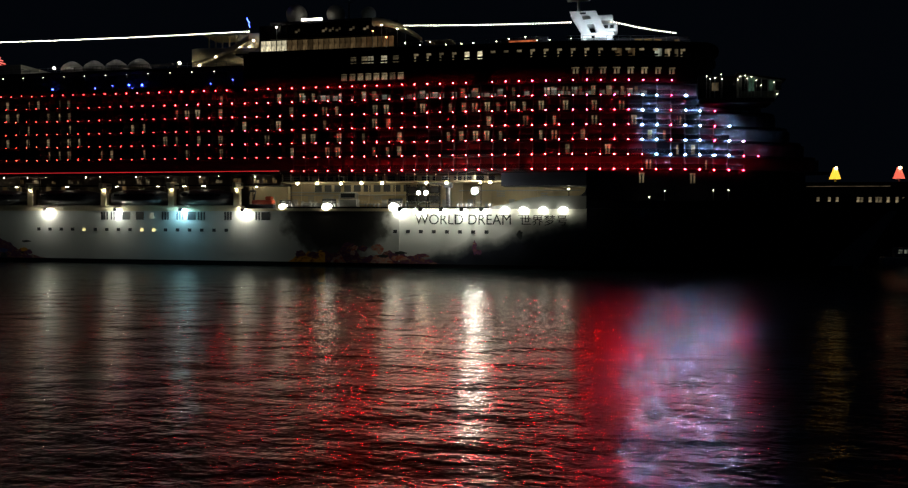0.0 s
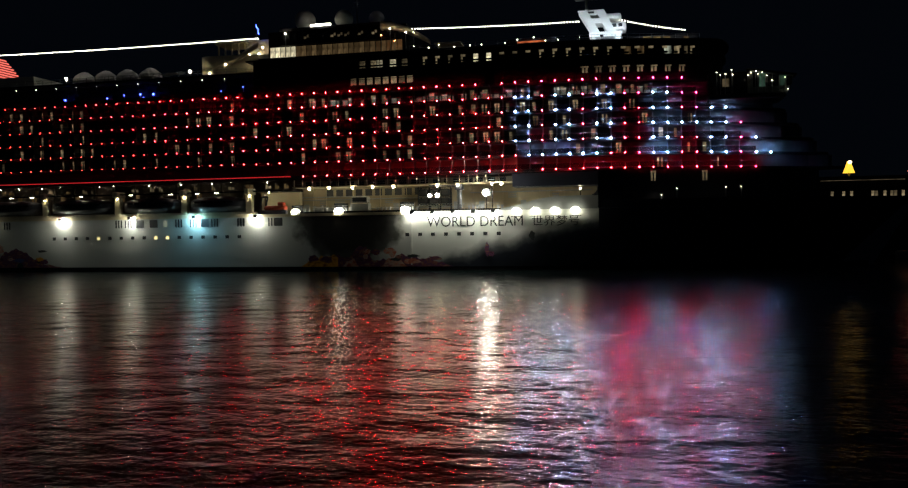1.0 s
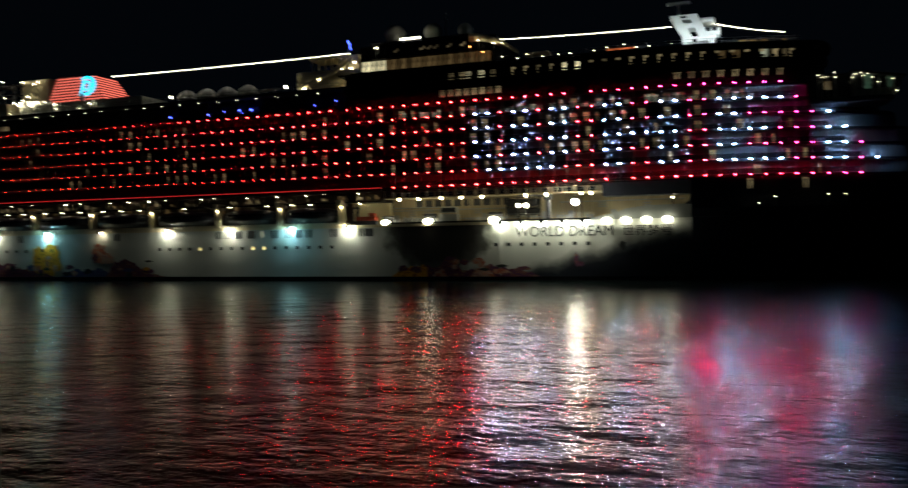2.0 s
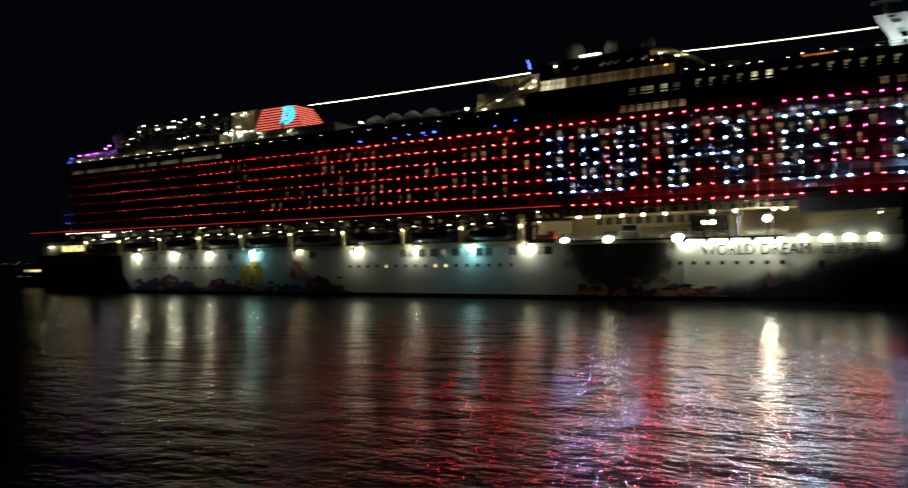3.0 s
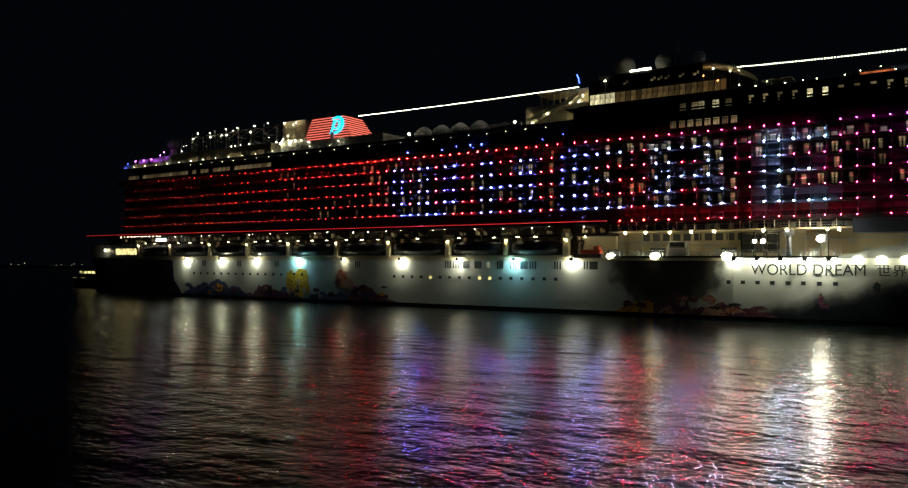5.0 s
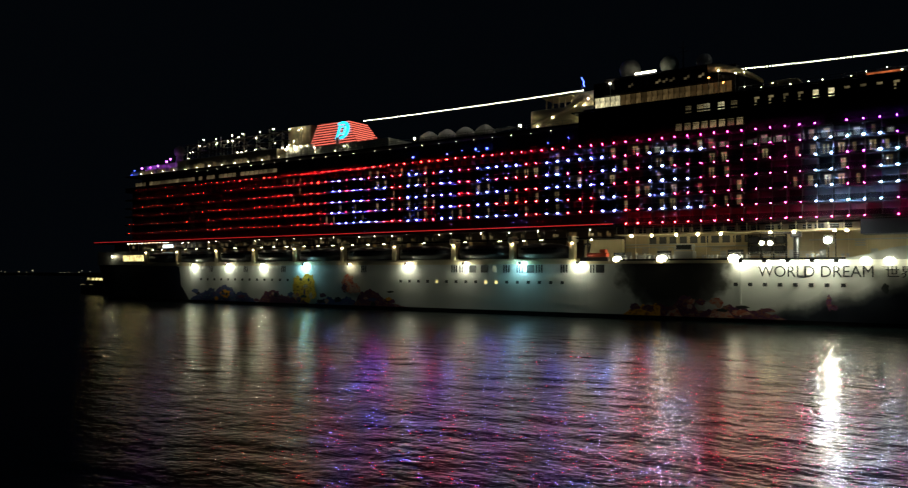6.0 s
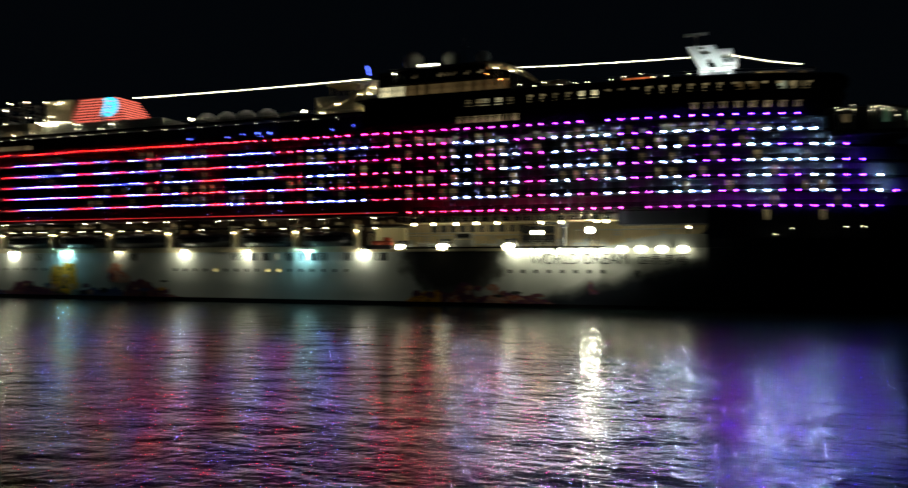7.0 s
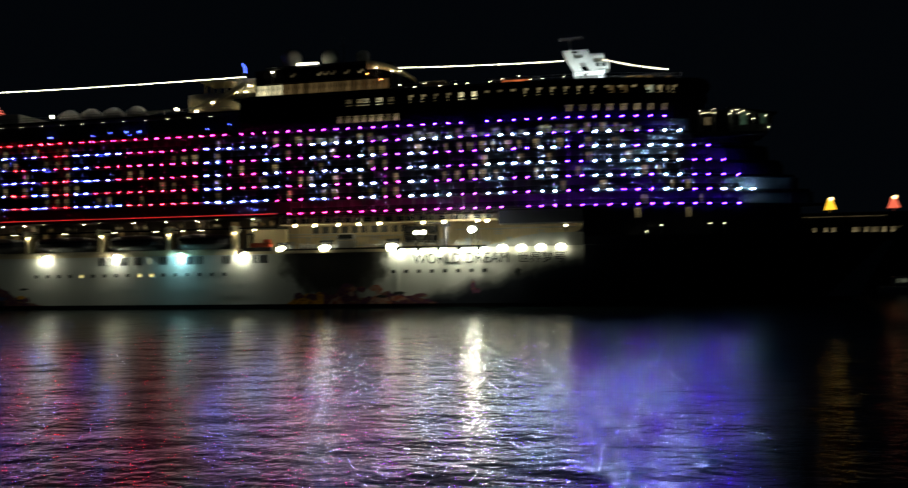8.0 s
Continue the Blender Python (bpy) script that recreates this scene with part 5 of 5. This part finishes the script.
# ---- aft decks: terraces, rope course, slide, dome ----
def aft_decks():
    place("terrace", boxes_mesh("terrace", [(-264, -236, 3, 37, 44.4, 46.2), (-258, -240, 5, 35, 46.2, 48.2)]), WHITE, ship, "white stern terraces in violet light")
    place("terrace", boxes_mesh("terrace", [(-236, -186, 3, 37, 44.4, 48.2)]), TAUPE, ship, "taupe games deck block")
    glaze = boxes_mesh("glazing", [(-0.9, 0.9, -0.05, 0.05, -0.6, 0.6)])
    rng = random.Random(8)
    for i in range(36):
        x = -261 + i * 2.15
        if rng.random() < 0.75:
            place("glazing", glaze, DIM, ship).location = (x, 3.92, 41.6)
        if rng.random() < 0.6 and x < -187:
            place("glazing", glaze, DIM, ship).location = (x, 2.92, 45.6)
    for x, y, z, m_, w_ in ((-257, 3.2, 47.3, PURPLE, "violet"), (-252, 3.2, 47.3, PURPLE, "violet"), (-247.5, 3.2, 47.4, PURPLE, "violet"), (-243, 3.6, 48.6, PURPLE, "violet"), (-240.5, 3.4, 49.4, PURPLE, "violet"), (-260.5, 2.4, 46.6, BLUELAMP, "blue"), (-262, 2.4, 45.2, BLUELAMP, "blue")):
        deck_light(x, y, z, 0.24, m_, w_, 44.4 if z < 46.5 else 46.2)
    for x in np.arange(-256, -188, 6.4):
        deck_light(x, 2.2, 45.0, 0.12, HOUSELAMP, base=44.4)
    for x, z in ((-182.5, 47.6), (-178.5, 47.4), (-186.5, 46.4)):
        deck_light(x, 3.6, z, 0.26, LAMP, base=44.4)
    ob = tagged(new("stern_radome"), "violet-lit white radome on a pedestal at the stern", "radome")
    ob.location = (-241.8, 8, 48.2)
    bm = bmesh.new()
    ball(bm, (0, 0, 4.4), 2.0, 3)
    part("dome", bm, DOME, ob)
    bm = bmesh.new()
    rod(bm, (0, 0, 0), (0, 0, 3.0), 1.5, 12, 1.0)
    part("pedestal", bm, DOME, ob)
    # rope course: posts, beams and braces
    course = tagged(new("rope_course"), "steel rope course towers with white lamps on the games deck", "rope course")
    course.location = (-212, 9, 48.2)
    for i, x in enumerate((-24, -18, -12, -6, 0, 6, 12, 18, 24)):
        for y in (-2.0, 4.0):
            bm = bmesh.new()
            rod(bm, (x, y, 0), (x, y, 7.2 if i % 2 else 6.2), 0.2, 8)
            part("post", bm, STEEL, course)
        for z in (3.2, 5.8):
            bm = bmesh.new()
            cube(bm, x - 1.4, x + 1.4, -2.6, 4.6, z, z + 0.22)
            part("platform", bm, SLAB, course)
        if i < 8:
            bm = bmesh.new()
            rod(bm, (x, -2, 3.3), (x + 6, -2, 5.9), 0.09, 6)
            rod(bm, (x, -2, 5.9), (x + 6, -2, 5.9), 0.11, 6)
            rod(bm, (x, -2, 3.3), (x + 6, -2, 3.3), 0.11, 6)
            part("brace", bm, STEEL, course)
    for x, z, r in ((-226.0, 55.1, 0.38), (-228.3, 53.3, 0.38), (-219.2, 53.2, 0.42), (-211.3, 55.1, 0.36), (-213.5, 53.3, 0.36), (-211.0, 53.2, 0.4), (-197.5, 55.0, 0.36), (-199.3, 53.1, 0.42), (-191.2, 55.1, 0.3), (-205.8, 55.1, 0.2), (-207.9, 54.3, 0.2), (-219.5, 54.6, 0.2), (-233.4, 51.2, 0.25), (-234.4, 49.6, 0.3), (-208.5, 49.2, 0.3), (-206.5, 49.2, 0.3), (-204.0, 49.4, 0.25), (-199.8, 49.4, 0.25), (-232, 51.4, 0.22), (-190.6, 50.6, 0.25)):
        deck_light(x, 6.2, z, r * 0.5, HOUSELAMP if z < 52 else LAMP, base=48.2)
    slide = tagged(new("water_slide"), "pale slide chute running down from the games deck", "slide")
    slide.location = (-190, 5, 44.4)
    bm = bmesh.new()
    for y in (-0.7, 0.7):
        rod(bm, (-5, y, 5.0), (4.6, y, 0.4), 0.22, 8)
    part("side_rail", bm, WHITE, slide)
    place("chute", mesh("chute", [(-5, -0.7, 4.8), (4.6, -0.7, 0.2), (4.6, 0.7, 0.2), (-5, 0.7, 4.8), (-5, -0.7, 4.6), (4.6, -0.7, 0.0), (4.6, 0.7, 0.0), (-5, 0.7, 4.6)], list(BOXF)), WHITE, slide)
    bm = bmesh.new()
    cube(bm, -187.6, -177.2, 9, 20, 47.0, 55.6, 0.3)
    part("engine_casing", bm, CREAM, ship, "cream casing beside the funnel")
    for x, y, z in ((-186, 8.2, 55.0), (-182, 8.2, 54.2), (-184, 8.0, 50.8), (-180.5, 8.0, 54.6), (-181.7, 3.4, 48.2), (-177.5, 3.4, 48.0), (-184.0, 3.4, 48.2), (-170.0, 3.2, 47.0), (-158.0, 3.2, 46.4)):
        deck_light(x, y, z, 0.18, HOUSELAMP, base=44.4)


aft_decks()


# ---- lit cabins behind the balconies ----
def cabins():
    rng = random.Random(21)
    kinds = [boxes_mesh("cabin_window", b) for b in ([(-0.55, -0.2, -0.04, 0.04, 0, 1.9), (0.2, 0.5, -0.04, 0.04, 0, 1.9)], [(-0.45, 0.15, -0.04, 0.04, 0, 1.9)], [(-0.3, 0.55, -0.04, 0.04, 0.1, 2.0)], [(-0.55, 0.5, -0.04, 0.04, 1.6, 2.0), (-0.5, -0.15, -0.04, 0.04, 0, 1.55), (0.15, 0.45, -0.04, 0.04, 0, 1.55)])]
    for r in range(2, 8):
        for k in range(-62 if r < 7 else 30, LAST[r] - 2):
            dense = 0.42 if k > 18 else 0.36 if k > -30 else 0.20
            if rng.random() < dense:
                x = column_x(k) + PITCH * rng.uniform(0.35, 0.65)
                place("cabin_window", rng.choice(kinds), ROOM, ship).location = (x, side_y(x) + 1.8 + 0.3 * max(0, (x - 5) / 30), ROW_Z[r] + 0.25)
    for x, z in ((4.5, 19.0), (14.8, 19.0)):
        place("cabin_window", kinds[3], ROOM, ship).location = (x, side_y(x) - 0.1, z - 1.0)


cabins()


# ---- navigation bridge wing ----
def bridge_wing():
    bm = bmesh.new()
    cube(bm, 15.5, 30.0, 3.0, 12, 33.8, 34.8, 0.4)
    cube(bm, 15.5, 23.0, 5.0, 12, 34.8, 39.6, 0.3)
    part("bridge_wing", bm, SLAB, ship, "grey bridge wing projecting over the side")
    # glazed cab at the wing's end under a sloping roof
    v = [(23.2, 3.0, 34.8), (30.2, 3.0, 34.6), (31.2, 3.0, 38.0), (23.2, 3.0, 39.4)]
    v += [(x, 9.0, z) for x, y, z in v]
    place("bridge_cab", mesh("bridge_cab", v, list(BOXF)), BRIDGEWALL, ship, "grey-green glazed bridge cab")
    place("cab_roof", mesh("cab_roof", [(22.6, 2.6, 39.4), (31.8, 2.6, 37.9), (31.8, 9.4, 37.9), (22.6, 9.4, 39.4), (22.6, 2.6, 39.7), (31.8, 2.6, 38.2), (31.8, 9.4, 38.2), (22.6, 9.4, 39.7)], list(BOXF)), SLAB, ship)
    for k in range(6):
        x = 23.7 + k * 1.25
        top = 39.1 - (x - 23.2) * 0.17
        place("bridge_glass", boxes_mesh("bridge_glass", [(x, x + 1.05, 2.92, 2.98, 36.0, top - 0.2)]), GREENROOM if k in (1, 4) else GLASS, ship)
        place("cab_mullion", boxes_mesh("cab_mullion", [(x - 0.14, x - 0.04, 2.86, 2.99, 34.9, top)]), STEEL, ship)
    for k in range(4):
        place("bridge_window", boxes_mesh("bridge_window", [(16.6 + 1.6 * k, 17.9 + 1.6 * k, 4.9, 5.0, 36.6, 38.2)]), DIM if k == 1 else GLASS, ship)
    for x, z in ((16.9, 39.1), (17.6, 38.6), (18.5, 38.7), (19.7, 39.4), (19.9, 38.5), (22.8, 38.2), (23.3, 38.8), (24.2, 39.0), (24.6, 38.4), (25.4, 38.7), (26.3, 38.0), (27.2, 37.0), (29.6, 37.5), (30.2, 35.2)):
        deck_light(x, 2.4, z, 0.1, SMALL, base=34.8)


bridge_wing()
for x, z in ((9.0, 16.2), (18.5, 16.4), (21.5, 16.4), (6.0, 13.6)):
    deck_light(x, hull_y(x, 14) - 0.1, z if z > 15 else 15.0, 0.11, SMALL, base=14.2)


# ---- lights low along the boat deck ----
rng = random.Random(5)
for i in range(26):
    x = -262 + i * 7.2 + rng.uniform(-1.5, 1.5)
    bm = bmesh.new()
    deep = rng.random() < 0.5
    ball(bm, (x, 4.4 if deep else 1.2, 19.95), 0.11 if deep else rng.uniform(0.07, 0.13), 1)
    part("boat_deck_lamp", bm, LAMP if deep else SMALL, ship)
place("deck_screen", boxes_mesh("deck_screen", [(-240.5, -235, 1.0, 1.2, 18.3, 19.3)]), glow("cool_screen", (0.75, 0.85, 1.0), 3.0), ship, "bright cool sign under the overhang")
for x in np.arange(-255, -76, 4.1):
    if rng.random() < 0.5:
        place("promenade_window", boxes_mesh("promenade_window", [(x - 0.6, x + 0.6, 5.9, 5.96, 16.4, 18.2)]), AMBER, ship)
for x in np.arange(-268, -76, 2.3):
    if rng.random() < 0.62:
        w, h = rng.uniform(0.35, 0.95), rng.uniform(0.5, 1.2)
        place("promenade_window", boxes_mesh("promenade_window", [(x - w, x - 0.08, 5.9, 5.96, 18.6, 18.6 + h), (x + 0.08, x + w, 5.9, 5.96, 18.6, 18.6 + h * rng.uniform(0.6, 1.0))]), rng.choice((ROOM, DIM, DIM, AMBER)), ship)
post = boxes_mesh("promenade_post", [(-0.12, 0.12, 1.9, 2.2, 12.6, 20.2)])
for i in range(34):
    place("promenade_post", post, BROWN, ship).location = (-262 + 5.5 * i, 0, 0)
dash = boxes_mesh("boat_light", [(-0.4, 0.4, -0.12, 0.12, -0.05, 0.07)])
for xa, xb in zip(DAVITS, DAVITS[1:]):
    for q in (0.2, 0.5, 0.8):
        if rng.random() < 0.7:
            place("boat_light", dash, SMALL, ship, "small lamp on the boat fall beam").location = (xa + (xb - xa) * q, -0.3, 17.55)
    place("fall_beam", boxes_mesh("fall_beam", [(xa + 0.6, xb - 0.6, -0.2, 0.2, 17.62, 17.9)]), SLAB, ship)
place("stern_window", boxes_mesh("stern_window", [(-262.6, -254.5, -0.08, 0.0, 13.8, 15.9), (-254.2, -250.2, -0.08, 0.0, 13.8, 15.9)]), YELLOWROOM, ship, "long lit window at the stern")
place("stern_wall", boxes_mesh("stern_wall", [(-279, -249, 0.0, 5.9, 12.6, 17.4)]), STEEL, ship)
for i in range(12):
    bm = bmesh.new()
    ball(bm, (-259.5 + 2.1 * i, -0.1, 20.05), 0.15, 1)
    part("rail_lamp", bm, SMALL, ship)


# ---- the shore beyond the bow and across the water ----
def shore():
    quay = place("quay", boxes_mesh("quay", [(26, 420, 64, 240, -3, 3.2)]), CONCRETE)
    tagged(quay, "dark concrete quay beyond the ship's bow", "quay", kind="structure")
    term = tagged(new("terminal_building"), "long dark terminal building with small lit windows", "building")
    place("wall", boxes_mesh("wall", [(30, 200, 71, 110, 3.2, 20.5)]), FAR, term)
    place("roof", boxes_mesh("roof", [(29, 201, 70, 111, 20.5, 21.3)]), FAR, term)
    place("eave_light", boxes_mesh("eave_light", [(50.5, 71.5, 69.7, 69.9, 20.1, 20.25)]), DIM, term, "thin line of light under the eave")
    win = boxes_mesh("window", [(-0.35, 0.35, -0.06, 0.02, -0.75, 0.75)])
    for x in (38.0, 38.9, 39.6, 43.3, 53.7, 56.6, 58.6, 63.9, 64.8, 66.9, 68.6, 69.5, 71.4, 73.6, 75.3, 79, 82, 83):
        place("window", win, ROOM, term).location = (x, 70.96, 16.5)
    for x in (35.4, 45.2, 61.2, 72.2):
        place("window", boxes_mesh("window", [(x - 0.9, x + 0.9, 70.94, 71.0, 15.4, 15.7)]), ROOM, term)
    for x, mat, word in ((58.2, YLAMP, "yellow"), (74.3, RLAMP, "red")):
        ob = tagged(new("roof_lamp"), "roof lamp with its cone of light modelled, glowing " + word, "lamp", "roof lamps")
        ob.location = (x, 72, 21.3)
        # the emitting cone stands in for light spreading down from the bulb
        bm = bmesh.new()
        rod(bm, (0, 0, 1.0), (0, 0, 4.2), 1.5, 14, 0.4)
        part("shade", bm, mat, ob)
        bm = bmesh.new()
        ball(bm, (0.1, -0.5, 3.9), 0.5, 2)
        part("bulb", bm, LAMPTIP, ob, "bright bulb at the tip")
        bm = bmesh.new()
        rod(bm, (0, 0, 0), (0, 0, 1.0), 0.3, 8)
        part("foot", bm, STEEL, ob)
    boat = tagged(new("moored_launch"), "small pale launch moored by the quay", "boat")
    boat.location = (69.5, 50, 0)
    bm = bmesh.new()
    cube(bm, -6, 6, -1.8, 1.8, -0.6, 1.8, 0.5)
    part("boat_hull", bm, WHITE, boat)
    bm = bmesh.new()
    cube(bm, -3, 3.4, -1.4, 1.4, 1.8, 4.2, 0.3)
    part("cabin", bm, WHITE, boat)
    place("cabin_window", boxes_mesh("cabin_window", [(-2.4 + i * 1.4, -1.5 + i * 1.4, -1.46, -1.38, 2.7, 3.6) for i in range(4)]), COOL, boat)
    ferry = tagged(new("harbour_ferry"), "small ferry with a row of yellow cabin lights", "boat")
    ferry.location = (-346, 40, 0)
    bm = bmesh.new()
    cube(bm, -11, 10, -2.5, 2.5, -0.6, 3.6, 0.6)
    part("boat_hull", bm, DARK, ferry)
    bm = bmesh.new()
    cube(bm, -7, 8.5, -2.2, 2.2, 3.6, 8.0, 0.3)
    part("cabin", bm, DARK, ferry)
    for i in range(4):
        place("cabin_window", boxes_mesh("cabin_window", [(-5.4 + i * 3.3, -2.9 + i * 3.3, -2.3, -2.18, 6.3, 7.4)]), YELLOWROOM, ferry)
    for x in (-9, -2):
        place("deck_strip_lamp", boxes_mesh("deck_strip_lamp", [(x - 1.4, x + 1.4, -2.6, -2.5, 4.2, 4.5)]), ROOM, ferry)
    land = place("far_shore", boxes_mesh("far_shore", [(-4600, -2300, 1700, 1900, -1, 14)]), FAR)
    tagged(land, "dark far shore across the harbour", "shore", kind="structure")
    for x, z, r in ((-3815, 13.7, 5), (-3768, 19, 4), (-3604, 19, 3.5), (-3563, 12, 3.5), (-3443, 16.5, 4), (-3381, 15, 3.5), (-3332, 21, 6), (-3114, 9, 3), (-3085, 9, 3.5), (-3048, 16, 3.5), (-2976, 10, 3.5), (-2958, 21, 3), (-2902, 18, 3), (-3910, 12, 4), (-4050, 14, 4)):
        ob = tagged(new("shore_light"), "faint warm light on the far shore", "lamp", "far shore lights")
        ob.location = (x * 1.115, 1704, 14)
        bm = bmesh.new()
        ball(bm, (0, -2, max(0.8, (z - 9.3) * 1.11 + 9.3 - 14)), r * 0.5, 1)
        part("glow_globe", bm, FARLIGHT, ob)
        bm = bmesh.new()
        rod(bm, (0, 0, 0), (0, 0, max(1.0, (z - 9.3) * 1.11 + 9.3 - 14)), 0.5, 6)
        part("mast", bm, STEEL, ob)


shore()


# ---- blue neon squiggle on the stair house, pods and rails of the mast ----
bm = bmesh.new()
pts = [(-82.9, 5.4, 54.0), (-83.2, 5.4, 54.7), (-83.0, 5.4, 55.1), (-83.5, 5.4, 55.7), (-83.6, 5.4, 56.2)]
for p, q in zip(pts, pts[1:]):
    rod(bm, p, q, 0.09, 6)
part("neon_sign", bm, BLUELAMP, ship, "blue neon squiggle")
bm = bmesh.new()
rod(bm, (-83.6, 5.5, 52.6), (-83.6, 5.5, 54.2), 0.08, 6)
part("sign_post", bm, STEEL, ship)
for x0, z0 in ((-60.4, 54.3),):
    bm = bmesh.new()
    rod(bm, (x0, 9, z0), (x0, 9, z0 + 7.5), 0.22, 8, 0.08)
    rod(bm, (x0 - 1.2, 9, z0 + 5.2), (x0 + 1.2, 9, z0 + 5.2), 0.06, 6)
    rod(bm, (x0 - 0.8, 9, z0 + 6.2), (x0 + 0.8, 9, z0 + 6.2), 0.05, 6)
    tagged(part("antenna_mast", bm, STEEL), "thin grey antenna mast with crossbars on the roof", "mast")

# lamps added to brighten the curved fin and give its base an orange glow
for x, z, m_, w_ in ((-50.5, 52.2, HOUSELAMP, "warm"), (-47.0, 51.2, HOUSELAMP, "warm"), (-49.5, 49.6, ORANGELAMP, "orange"), (-52.5, 51.0, ORANGELAMP, "orange")):
    deck_light(x, 1.9, z, 0.16, m_, w_)
for x in (-40.0, -37.5):
    bm = bmesh.new()
    cube(bm, x - 1.6, x + 1.8, 5, 9, 49.0, 49.3, 0.1)
    rod(bm, (x, 7, 46.9), (x, 7, 49.1), 0.1, 6)
    tagged(part("sail_shade", bm, CREAM), "small cream deck shade on a single post", "shade")


def motions():
    # the message steps a column towards the stern about ten times a second
    rows = []
    for i in range(81):
        t = i / 10
        x = COL0 + round(30.9 - 9.73 * t) * PITCH
        rows += [(max(0, t - 1 / 30), pose(x, 0, 0)), (min(8, t + 1 / 30), pose(x, 0, 0))]
    walk(message, rows)
    walk(hue, [(0.0, pose(2, 0, 38.7)), (4.0, pose(-50, 0, 38.7)), (8.0, pose(-125, 0, 38.7))])
    # the chop drifts slowly along the ship
    walk(water, [(0.0, pose(0, 0, 0)), (4.0, pose(1.6, -1.1, 0)), (8.0, pose(3.1, -2.3, 0))])


motions()
